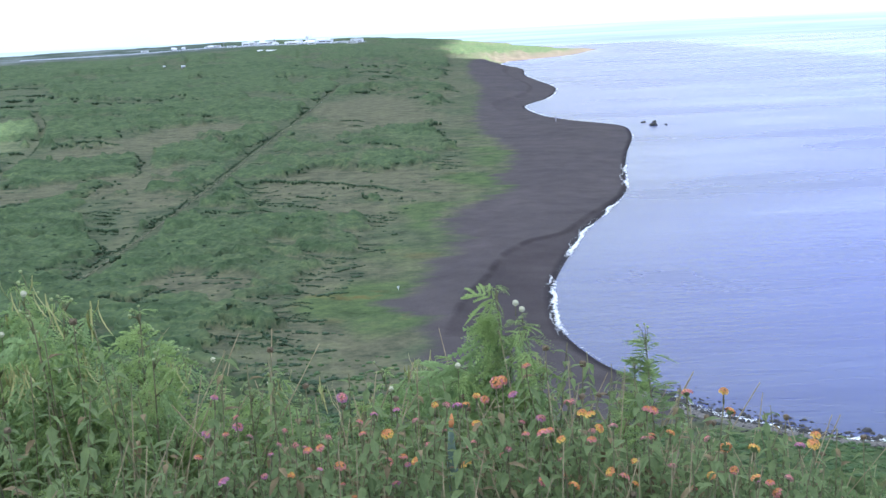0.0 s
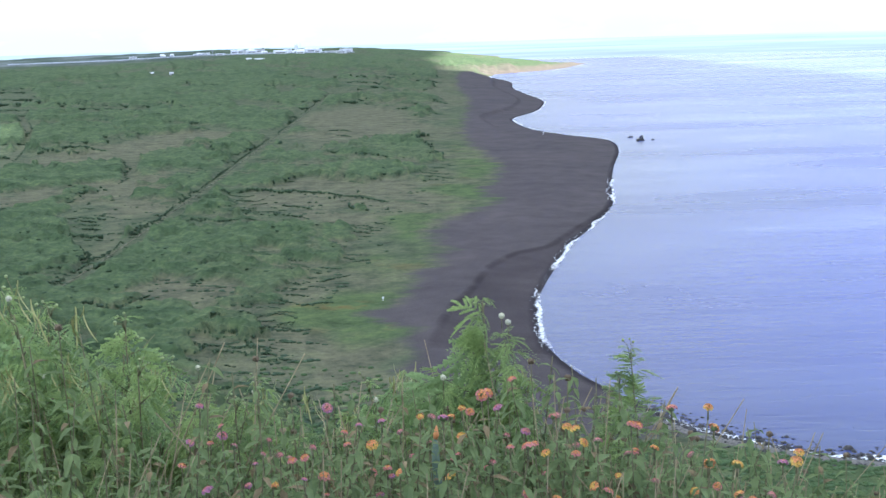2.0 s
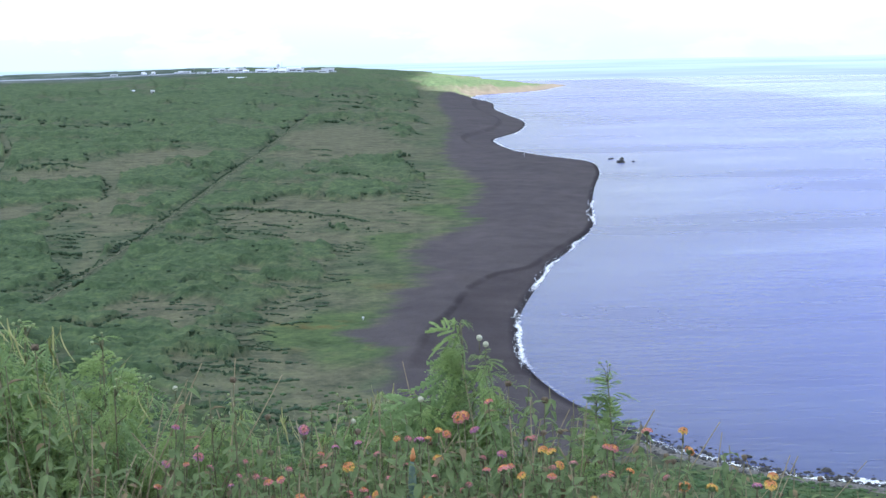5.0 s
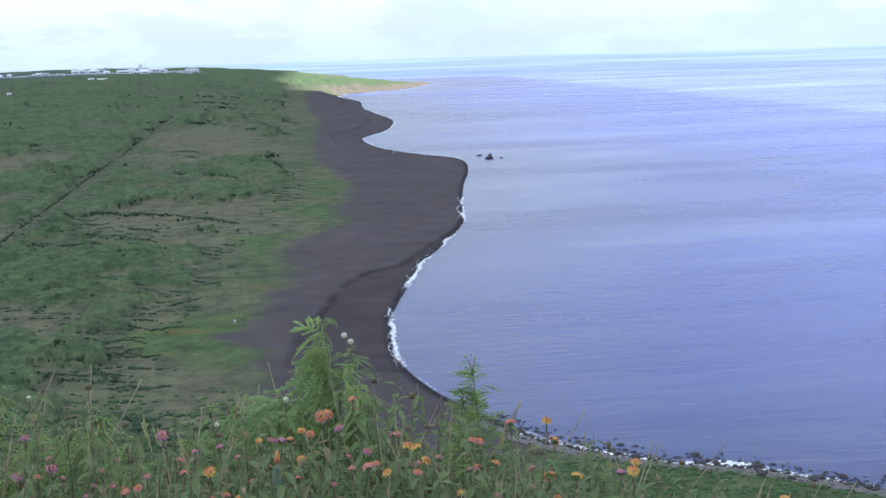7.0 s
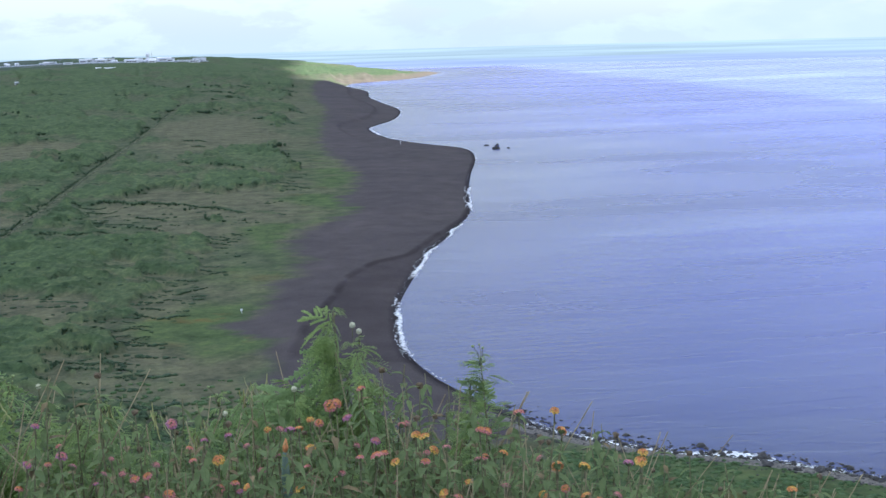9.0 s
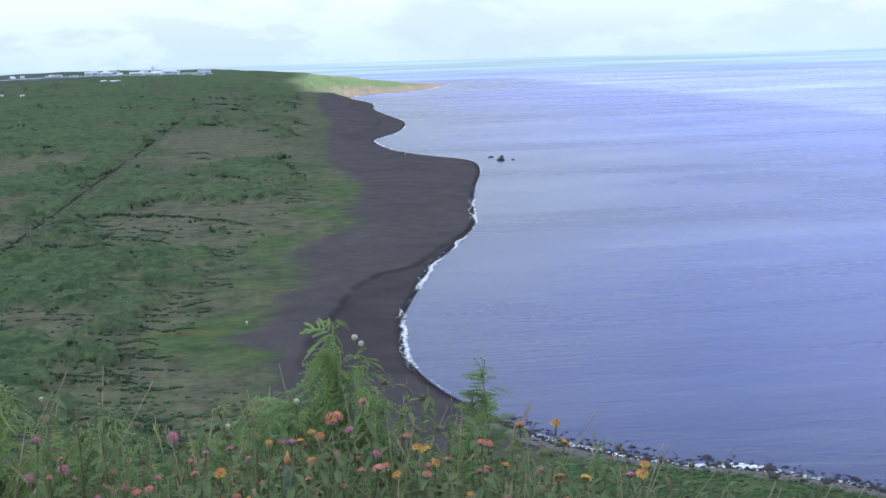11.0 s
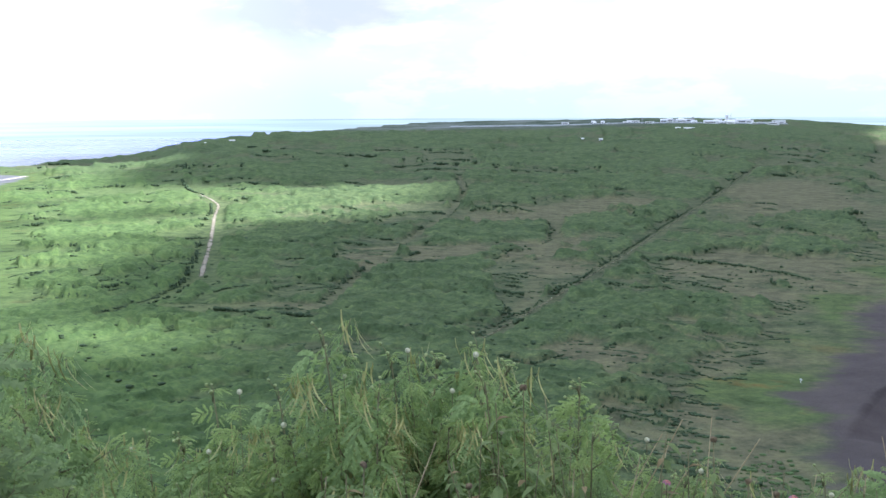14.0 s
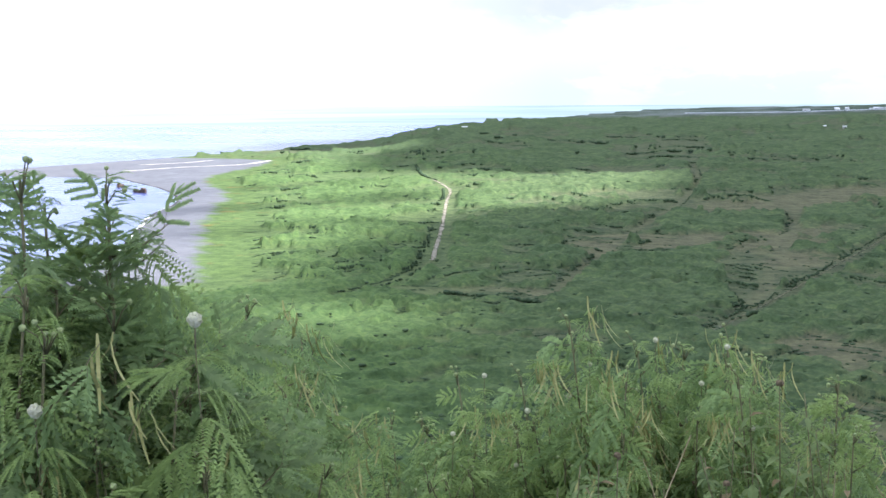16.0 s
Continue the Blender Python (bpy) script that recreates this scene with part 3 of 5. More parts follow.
def survey(x, y):
    coast = edge_distance(x, y, COAST[::2])
    sand = np.maximum(edge_distance(x, y, SAND_EAST[::2]), edge_distance(x, y, SAND_WEST[::2]))
    return coast, sand


def ground_sheet():
    az = np.concatenate([np.arange(-180, -32, 4.0), np.arange(-32, 53, 0.10), np.arange(53.5, 180, 4.0)])
    dip = np.arange(25.0, 1.26, -0.05)
    r = np.concatenate([[0.01], np.geomspace(1.5, 232, 34), EYE / np.tan(np.radians(dip))])
    A, Rr = np.meshgrid(np.radians(az), r, indexing="ij")
    x, y = -Rr * np.sin(A), Rr * np.cos(A)
    flat_x, flat_y = x.ravel(), y.ravel()
    # distances to the shores change slowly: worked out on every other line, filled in between
    ci, cj = np.unique(np.append(np.arange(0, len(az), 2), len(az) - 1)), np.unique(np.append(np.arange(0, len(r), 2), len(r) - 1))

    def fill(part_values):
        rows = np.array([np.interp(np.arange(len(r)), cj, row) for row in part_values.reshape(len(ci), len(cj))])
        return np.array([np.interp(np.arange(len(az)), ci, col) for col in rows.T]).T.ravel()

    coast, sand = (fill(v) for v in survey(x[np.ix_(ci, cj)].ravel(), y[np.ix_(ci, cj)].ravel()))
    dry, track = clearing(flat_x, flat_y), near_track(flat_x, flat_y)
    z = land_height(flat_x, flat_y, coast)
    rr = np.hypot(flat_x, flat_y)
    z = z + canopy(flat_x, flat_y, sand, dry, track) * smooth(14, 40, coast) * smooth(150, 260, rr)
    berm = edge_distance(flat_x, flat_y, DAMP[::2])
    z = z + 0.9 * smooth(1.2, -1.2, berm) * smooth(-30, -3, berm) * smooth(0, -5, -coast) * smooth(390, 430, flat_y)
    # tree line on the far plateau
    z = z + 4.5 * fbm(flat_x / 45, flat_y / 45, 71, 5) * smooth(4300, 4430, rr) * smooth(20, 60, coast)
    ragged = sand + 60 * (fbm(flat_x / 60, flat_y / 34, 55, 5, 0.6) - 0.5)
    lush = smooth(-52, -8, ragged) * smooth(12, -2, ragged) * smooth(-300, -120, flat_x)
    lush = lush * (0.25 + 0.75 * smooth(400, 470, flat_y) * smooth(1500, 620, flat_y)) * (0.4 + 0.9 * smooth(0.34, 0.58, fbm(flat_x / 60, flat_y / 60, 57, 3)))
    lush = np.maximum(lush, smooth(-90, -10, sand) * smooth(-400, -500, flat_x))
    lush = np.maximum(lush, 0.8 * smooth(340, 290, rr))
    bare = smooth(100, 30, coast) * smooth(3120, 3240, flat_y) * smooth(0, 100, flat_x)
    nr, na = len(r), len(az)
    keep = (coast > -45)
    index = np.full(na * nr, -1)
    index[keep] = np.arange(keep.sum())
    i, j = np.meshgrid(np.arange(na), np.arange(nr - 1), indexing="ij")
    a, b = i * nr + j, ((i + 1) % na) * nr + j
    quads = np.stack([a, a + 1, b + 1, b], -1).reshape(-1, 4)
    quads = index[quads]
    quads = quads[(quads >= 0).all(1)]
    verts = np.stack([flat_x, flat_y, z], 1)[keep]
    stand = smooth(-0.05, 0.03, stand_value(flat_x, flat_y, sand, dry, track)) * smooth(200, 300, rr)
    # where that front shade is painted: the near part of each taller row
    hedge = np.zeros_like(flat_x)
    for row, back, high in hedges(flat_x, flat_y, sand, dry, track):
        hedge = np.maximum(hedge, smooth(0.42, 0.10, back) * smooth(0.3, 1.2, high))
    heading = np.degrees(np.arctan2(-flat_x, flat_y))
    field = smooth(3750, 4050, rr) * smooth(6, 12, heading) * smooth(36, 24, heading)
    worn = np.zeros_like(flat_x)
    for line, half in ((MID_PATH, 4.5), (EAST_PATH, 6.0), (WEST_TRACK_FAINT, 4.0), (SAND_PATH, 4.0)):
        d = edge_distance(flat_x, flat_y, line[::2], False)
        worn = np.maximum(worn, smooth(half * 1.3, half * 0.3, d) * (0.35 + 0.75 * fbm(flat_x / 60, flat_y / 60, 19, 3)))
    damp = smooth(-1.6, 1.6, berm + 2.4 * (fbm(flat_x / 14, flat_y / 14, 17) - 0.5))
    ob = mesh_object("ground", verts, quads[:, ::-1].tolist(), GROUND)
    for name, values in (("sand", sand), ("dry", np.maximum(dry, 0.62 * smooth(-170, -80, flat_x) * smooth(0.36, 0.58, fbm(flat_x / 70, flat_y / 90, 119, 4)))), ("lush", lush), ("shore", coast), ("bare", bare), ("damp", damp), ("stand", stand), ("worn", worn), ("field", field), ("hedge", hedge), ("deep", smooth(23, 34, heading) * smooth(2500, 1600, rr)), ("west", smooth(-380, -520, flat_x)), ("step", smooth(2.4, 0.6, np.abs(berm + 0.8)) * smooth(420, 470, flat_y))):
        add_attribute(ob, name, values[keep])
    return tagged(ob, "scrub-covered volcanic plain with black sand beaches under a hill", "ground", kind="structure")


def sea_sheet():
    az = np.radians(np.arange(0, 360, 1.0))
    r = np.concatenate([[0.5], np.geomspace(150, 4960, 150)])
    A, Rr = np.meshgrid(az, r, indexing="ij")
    x, y = (-Rr * np.sin(A)).ravel(), (Rr * np.cos(A)).ravel()
    na, nr = len(az), len(r)
    i, j = np.meshgrid(np.arange(na), np.arange(nr - 1), indexing="ij")
    a, b = i * nr + j, ((i + 1) % na) * nr + j
    quads = np.stack([b, b + 1, a + 1, a], -1).reshape(-1, 4)
    ob = mesh_object("water", np.stack([x, y, np.zeros_like(x)], 1), quads.tolist(), SEA)
    add_attribute(ob, "shore", np.maximum(-edge_distance(x, y, COAST[::3]), 0))
    return tagged(ob, "calm blue sea with wind streaks reaching the horizon", "sea", kind="structure")


def surf(line, name, base, seed, inner=-1.2, level=1.0, label="white surf breaking along the black beach"):
    """A ragged band of foam along a shoreline; the sea lies on the line's right."""
    d = np.gradient(line, axis=0)
    n = np.stack([d[:, 1], -d[:, 0]], 1) / np.maximum(np.hypot(d[:, 0], d[:, 1]), 1e-6)[:, None]
    s = np.concatenate([[0], np.cumsum(np.hypot(*np.diff(line, axis=0).T))])
    open_sea = np.maximum(smooth(400, 450, line[:, 1]) * smooth(960, 850, line[:, 1]), 0.9 * smooth(345, 325, line[:, 1]))
    wide = base * (0.3 + 1.6 * open_sea * smooth(0.25, 0.75, fbm(s / 17, s * 0 + seed, seed, 3)))
    rows = []
    for k in range(5):
        u = k / 4
        off = inner + (wide - inner) * u + (fbm(s / 3.2, s * 0 + 9 * k, seed + 3, 3) - 0.5) * base * 0.8
        z = 0.22 + 0.10 * math.sin(math.pi * u) * wide / base - 0.18 * u
        p = line + n * off[:, None]
        rows.append(np.column_stack([p, np.broadcast_to(z, s.shape)]))
    verts = np.concatenate(rows)
    m = len(line)
    faces = [(k * m + i, (k + 1) * m + i, (k + 1) * m + i + 1, k * m + i + 1) for k in range(4) for i in range(m - 1)]
    ob = mesh_object(name, verts, [f[::-1] for f in faces], FOAM)
    strong = smooth(0.30, 0.62, fbm(s / 38, s * 0 + seed, seed + 40, 4))
    add_attribute(ob, "fade", np.concatenate([e * level * (0.25 + 0.75 * strong) * (0.6 + 0.4 * open_sea) * (1 - 0.45 * (base < 5) * smooth(345, 325, line[:, 1])) for e in (0.0, 0.8, 1.0, 0.6, 0.0)]))
    return tagged(ob, label, "surf", kind="stuff")


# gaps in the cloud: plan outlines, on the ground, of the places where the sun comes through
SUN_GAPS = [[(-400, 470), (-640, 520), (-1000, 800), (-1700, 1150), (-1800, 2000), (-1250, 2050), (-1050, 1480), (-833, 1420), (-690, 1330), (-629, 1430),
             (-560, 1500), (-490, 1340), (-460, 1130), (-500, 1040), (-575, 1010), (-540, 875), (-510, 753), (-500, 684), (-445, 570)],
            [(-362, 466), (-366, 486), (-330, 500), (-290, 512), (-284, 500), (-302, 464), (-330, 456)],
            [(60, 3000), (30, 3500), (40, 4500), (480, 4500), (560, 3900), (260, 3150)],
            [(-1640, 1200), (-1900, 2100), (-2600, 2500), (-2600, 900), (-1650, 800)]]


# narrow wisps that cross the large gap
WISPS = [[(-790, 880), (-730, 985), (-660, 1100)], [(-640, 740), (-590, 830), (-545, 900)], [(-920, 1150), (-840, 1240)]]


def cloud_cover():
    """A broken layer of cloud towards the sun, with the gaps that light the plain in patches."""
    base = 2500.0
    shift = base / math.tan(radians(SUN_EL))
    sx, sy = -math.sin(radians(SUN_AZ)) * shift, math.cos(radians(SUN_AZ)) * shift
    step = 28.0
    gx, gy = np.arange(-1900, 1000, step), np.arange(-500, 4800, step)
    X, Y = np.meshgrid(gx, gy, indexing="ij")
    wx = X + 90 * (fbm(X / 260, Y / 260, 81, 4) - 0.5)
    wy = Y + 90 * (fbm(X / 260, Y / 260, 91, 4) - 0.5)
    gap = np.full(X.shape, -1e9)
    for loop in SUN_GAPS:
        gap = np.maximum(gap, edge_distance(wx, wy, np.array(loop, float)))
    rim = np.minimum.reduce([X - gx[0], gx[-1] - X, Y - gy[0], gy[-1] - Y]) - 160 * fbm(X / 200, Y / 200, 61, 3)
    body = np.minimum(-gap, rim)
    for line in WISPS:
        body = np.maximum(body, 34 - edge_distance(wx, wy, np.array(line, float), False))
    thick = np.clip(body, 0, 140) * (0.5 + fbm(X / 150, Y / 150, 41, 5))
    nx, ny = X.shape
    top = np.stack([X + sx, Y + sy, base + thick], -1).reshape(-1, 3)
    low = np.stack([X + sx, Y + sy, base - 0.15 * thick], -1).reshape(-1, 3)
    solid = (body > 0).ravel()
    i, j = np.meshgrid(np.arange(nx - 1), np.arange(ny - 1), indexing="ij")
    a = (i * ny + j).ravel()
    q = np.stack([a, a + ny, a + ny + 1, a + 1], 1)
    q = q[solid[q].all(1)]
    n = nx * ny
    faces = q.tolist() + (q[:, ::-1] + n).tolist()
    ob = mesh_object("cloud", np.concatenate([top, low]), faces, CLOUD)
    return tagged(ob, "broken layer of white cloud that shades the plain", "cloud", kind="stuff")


ground = ground_sheet()
sea = sea_sheet()
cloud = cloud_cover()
fine_east = spline(EAST_SHORE[EAST_SHORE[:, 1] < 1330][::3], 1.3)
surf(fine_east[::-1], "surf", 2.2, 3, -1.8, 0.98)
surf(spline(EAST_SHORE[(EAST_SHORE[:, 1] > 395) & (EAST_SHORE[:, 1] < 1000)][::3], 1.3)[::-1], "surf", 4.6, 13, 1.8, 0.74, "second broken line of surf off the black beach")
surf(spline(EAST_SHORE[EAST_SHORE[:, 1] < 345][::3], 1.3)[::-1], "surf", 9.0, 5, -1.0, 1.25, "broken patches of white water among the rocks")
far_east = spline(EAST_SHORE[EAST_SHORE[:, 1] >= 1330][::3], 6.0)
surf(far_east[::-1], "surf", 6.0, 7, -4.0, 1.3, label="thin white surf along the far black beach")
surf(spline(WEST_SHORE[::2], 4.0), "surf", 5.0, 11, label="thin white surf along the western beach")


def draped(name, line, width, mat, label, seed, lift=0.35):
    """A strip of worn ground that lies on the plain, with uneven edges."""
    d = np.gradient(line, axis=0)
    n = np.stack([d[:, 1], -d[:, 0]], 1) / np.hypot(d[:, 0], d[:, 1])[:, None]
    s = np.concatenate([[0], np.cumsum(np.hypot(*np.diff(line, axis=0).T))])
    verts = []
    for k in range(5):
        u = k / 2 - 1
        off = u * width * 0.5 * (0.7 + 0.6 * fbm(s / 14, s * 0 + k, seed + k, 3))
        p = line + n * off[:, None]
        z = plain_height(p[:, 0], p[:, 1]) + lift - 0.12 * abs(u)
        verts.append(np.column_stack([p, z]))
    m = len(line)
    faces = [(k * m + i, (k + 1) * m + i, (k + 1) * m + i + 1, k * m + i + 1) for k in range(4) for i in range(m - 1)]
    ob = mesh_object(name, np.concatenate(verts), faces, mat)
    add_attribute(ob, "fade", np.repeat([0.0, 0.8, 1.0, 0.8, 0.0], m))
    return tagged(ob, label, "dirt road", kind="structure")


draped("road", ROAD, 2.6, TRACK, "straight worn track through the green scrub", 1)
draped("road", WEST_TRACK[WEST_TRACK[:, 1] < 1310], 5.2, DIRT, "pale bare dirt road winding through scrub", 5)

# ---------------------------------------------------------------- scrub on the plain
def clump_shape(rings, sides, seed):
    rnd = np.random.RandomState(seed)
    v = [(0, 0, 1.0)]  # a full lumpy round, so that light fails under its skirts
    for k in range(1, rings + 1):
        a = math.pi * 0.86 * k / rings
        for s in range(sides):
            b = 2 * math.pi * (s + 0.5 * (k % 2)) / sides
            g = 1 + rnd.uniform(-0.28, 0.28)
            v.append((math.sin(a) * math.cos(b) * g, math.sin(a) * math.sin(b) * g, math.cos(a) * g))
    f = [(0, 1 + s, 1 + (s + 1) % sides) for s in range(sides)] + [tuple(1 + (rings - 1) * sides + s for s in range(sides))[::-1]]
    for k in range(rings - 1):
        o, p = 1 + k * sides, 1 + (k + 1) * sides
        for s in range(sides):
            t = (s + 1) % sides
            f += [(o + s, p + s, p + t), (o + s, p + t, o + t)]
    return np.array(v), f


def scatter(name, places, shapes, mat, label, category):
    """Many clumps in one mesh. places: x, y, z, radius, height."""
    vs, fs, base = [], [], 0
    rnd = np.random.RandomState(4)
    for k, (x, y, z, r, h) in enumerate(places):
        v, f = shapes[k % len(shapes)]
        a = rnd.uniform(0, 2 * math.pi)
        c, s = math.cos(a), math.sin(a)
        p = np.empty_like(v)
        p[:, 0] = x + r * (v[:, 0] * c - v[:, 1] * s)
        p[:, 1] = y + r * (v[:, 0] * s + v[:, 1] * c)
        p[:, 2] = z + h * v[:, 2]
        vs.append(p)
        fs += [tuple(i + base for i in q) for q in f]
        base += len(v)
    ob = mesh_object(name, np.concatenate(vs), fs, mat)
    return tagged(ob, label, category, kind="stuff")


GRID = 4.0
grid_x, grid_y = np.arange(-1700, 260, GRID), np.arange(250, 3400, GRID)
gx2, gy2 = np.meshgrid(grid_x, grid_y, indexing="ij")
g_coast, g_sand = survey(gx2.ravel(), gy2.ravel())
g_sand, g_dry, g_track = g_sand.reshape(gx2.shape), clearing(gx2, gy2), near_track(gx2, gy2)
g_sand = np.where(g_coast.reshape(gx2.shape) < 20, 50.0, g_sand)


def value_cache(x, y):
    i = np.clip(((x - grid_x[0]) / GRID).astype(int), 0, len(grid_x) - 1)
    j = np.clip(((y - grid_y[0]) / GRID).astype(int), 0, len(grid_y) - 1)
    return stand_value(x, y, g_sand[i, j], g_dry[i, j], g_track[i, j])


def value_hedges(x, y):
    i = np.clip(((x - grid_x[0]) / GRID).astype(int), 0, len(grid_x) - 1)
    j = np.clip(((y - grid_y[0]) / GRID).astype(int), 0, len(grid_y) - 1)
    return hedges(x, y, g_sand[i, j], g_dry[i, j], g_track[i, j])


def scrub_places():
    rnd = np.random.RandomState(8)
    out = []
    # the near fronts of the stands: rows of bushes with dark hollows under them
    az = np.radians(np.arange(-9, 52, 0.085))
    dip = np.arange(21.0, 1.55, -0.012)
    r = EYE / np.tan(np.radians(dip))
    for a in az:
        a = a + rnd.uniform(-0.0008, 0.0008)
        x, y = -r * math.sin(a), r * math.cos(a)
        inside = value_cache(x, y) > 0
        edge = np.nonzero(inside[1:] & ~inside[:-1])[0]
        high = tall(x[edge + 1], y[edge + 1])
        for row, back, top in value_hedges(x, y):
            turn = np.nonzero(np.diff(row) > 0)[0]
            for k in turn:
                if top[k + 1] > 0.3 and r[k + 1] < 2700:
                    d, h = r[k + 1], top[k + 1] * rnd.uniform(0.7, 1.2)
                    g = max(0.5, d * 0.0014) * rnd.uniform(0.7, 1.3)
                    out.append((x[k + 1] + rnd.uniform(-0.4, 0.4), y[k + 1] + rnd.uniform(0.2, 1.6), 0.45 * h, g, 0.50 * h))
        thick = smooth(0.30, 0.62, fbm(x[edge + 1] / 38 - y[edge + 1] / 300, y[edge + 1] / 60, 68, 3))
        for k, top, full in zip(edge, high * (0.35 + 0.9 * thick), thick):
            d = r[k + 1]
            if rnd.rand() > 0.25 + full or top < 0.35 or d > 2700:
                continue
            back = rnd.uniform(0.1, 1.2)
            px, py = x[k + 1] - back * math.sin(a), y[k + 1] + back * math.cos(a)
            g = max(0.55, d * 0.00135) * rnd.uniform(0.7, 1.35)
            out.append((px, py, 0.5 * top + rnd.uniform(-0.15, 0.15) * top, g, 0.5 * top * rnd.uniform(0.6, 1.15)))
    # low wavy rows of bushes on the near plain
    c, s = math.cos(radians(-24)), math.sin(radians(-24))
    near = r[r < 900]
    for a in az:
        x, y = -near * math.sin(a), near * math.cos(a)
        m = 14 * (value_noise(x / 30, y / 30, 62) - 0.5)
        v = fbm((x * c + y * s) / 17, (y * c - x * s + m) / 5.5, 61, 2) + 0.5 * (value_noise(x / 45, y / 45, 63) - 0.5)
        inside = v > 0.56
        for k in np.nonzero(inside[1:] & ~inside[:-1])[0]:
            px, py = x[k + 1] + rnd.uniform(-0.5, 0.5), y[k + 1] + rnd.uniform(-0.8, 0.8)
            thick = value_noise(np.array([px / 16]), np.array([py / 24]), 66)[0]
            i, j = int((px - grid_x[0]) / GRID), int((py - grid_y[0]) / GRID)
            if rnd.rand() > 1.5 * thick - 0.25 or g_sand[i, j] > -28 or near[k + 1] > rnd.uniform(550, 900):
                continue
            g = rnd.uniform(0.4, 1.1)
            out.append((px, py, 0.12 * g, g * 1.5, g * rnd.uniform(0.4, 0.6)))
    # single bushes in the stands and in the open
    n = 5000
    a = np.radians(rnd.uniform(-9, 52, n))
    d = EYE / np.tan(np.radians(rnd.uniform(2.0, 20.5, n)))
    x, y = -d * np.sin(a), d * np.cos(a)
    v = value_cache(x, y)
    lane = near_track(x, y)
    ok = (v > -0.22) & (lane > 1.0) & (rnd.rand(n) < np.where(d > 1100, 0.12, np.where(v > 0, 0.75, np.where(v > -0.05, 0.5, 0.25))))
    for px, py, vv, dd, top in zip(x[ok], y[ok], v[ok], d[ok], tall(x[ok], y[ok])):
        g = rnd.uniform(0.35, 1.1) * (1 + dd / 2200) * (1.0 if vv > -0.05 else 0.6)
        up = top + 16 * min(vv, 0.12) if vv > 0.006 else 0.15
        out.append((px, py, up, g * 1.3, g * rnd.uniform(0.35, 0.6)))
    # bushes in a row along the tracks
    for line, high, keep in ((ROAD + (-4.0, 0), 0.60, 0.85), (HEDGE_ROW, 1.2, 0.95), (HOLLOW, 1.5, 0.95), (MID_PATH + (6, 0), 0.6, 0.3), (WEST_TRACK[WEST_TRACK[:, 1] > 1290], 1.6, 0.8), (WEST_TRACK_FAINT + (4, 0), 0.8, 0.4)):
        s = np.concatenate([[0], np.cumsum(np.hypot(*np.diff(line, axis=0).T))])
        at = np.arange(0, s[-1], 1.5)
        px, py = np.interp(at, s, line[:, 0]), np.interp(at, s, line[:, 1])
        wander = 4.0 * (fbm(at / 45, at * 0 + 3.0, 77, 3) - 0.5)
        px, py = px + wander + rnd.normal(0, 0.8, len(px)), py + rnd.normal(0, 0.7, len(px))
        full = smooth(0.28, 0.6, fbm(at / 26, at * 0, 78, 3))
        for p, q, u in zip(px, py, full):
            if rnd.rand() < keep * (0.35 + 0.65 * u) and q < 1900:
                g = high * rnd.uniform(0.5, 1.2) * (0.6 + 0.6 * u) * (1 - 0.2 * (q > 1000))
                out.append((p, q, 0.8 * g, g * rnd.uniform(1.0, 1.5), g * rnd.uniform(0.7, 1.0)))
    place = np.array(out)
    ground_z = plain_height(place[:, 0], place[:, 1])
    coast = edge_distance(place[:, 0], place[:, 1], COAST[::3])
    place[:, 2] += ground_z
    out = place[coast > 25].tolist()
    return out


def hill_places():
    """Thick low growth on the hill's own foot, down to the stones."""
    rnd = np.random.RandomState(18)
    n = 21000
    az = np.radians(rnd.uniform(-34, 34, n))
    r = rnd.uniform(150, 325, n) + np.where(az > 0.02, rnd.uniform(0, 75, n), 0)
    x, y = -r * np.sin(az), r * np.cos(az)
    coast, sand = survey(x, y)
    z = land_height(x, y, coast)
    thick = fbm(x / 9, y / 9, 88, 3)
    out = []
    for a, b, c, cc, ss, k in zip(x, y, z, coast, sand, thick):
        if cc > 6.5 and ss < -6 and k > 0.36:
            g = rnd.uniform(0.25, 0.8) * (0.6 + 0.9 * k)
            out.append((a, b, c + 0.1 * g, g * 1.5, g * rnd.uniform(0.45, 0.8)))
    return out


SHAPES = [clump_shape(3, 5, k) for k in range(9)]
scatter("scrub", scrub_places(), SHAPES, SCRUB, "dense dark green scrub in stands and hedge lines on the plain", "bushes")
scatter("hillside_scrub", hill_places(), SHAPES, HILL_SCRUB, "soft bright green low growth on the foot of the hill", "bushes")

# ---------------------------------------------------------------- helpers for things
class Pile:
    """Gathers vertices and faces of one mesh."""

    def __init__(self):
        self.v, self.f, self.m, self.n = [], [], [], 0

    def add(self, verts, faces, slot=0):
        verts = np.asarray(verts, float)
        self.v.append(verts)
        self.f += [tuple(i + self.n for i in f) for f in faces]
        self.m += [slot] * len(faces)
        self.n += len(verts)

    def make(self, name, mats, parent=None, label="", smooth_shade=True):
        ob = mesh_object(name, np.concatenate(self.v), self.f, mats, parent, label, smooth_shade)
        if isinstance(mats, (list, tuple)):
            ob.data.polygons.foreach_set("material_index", self.m)
        return ob


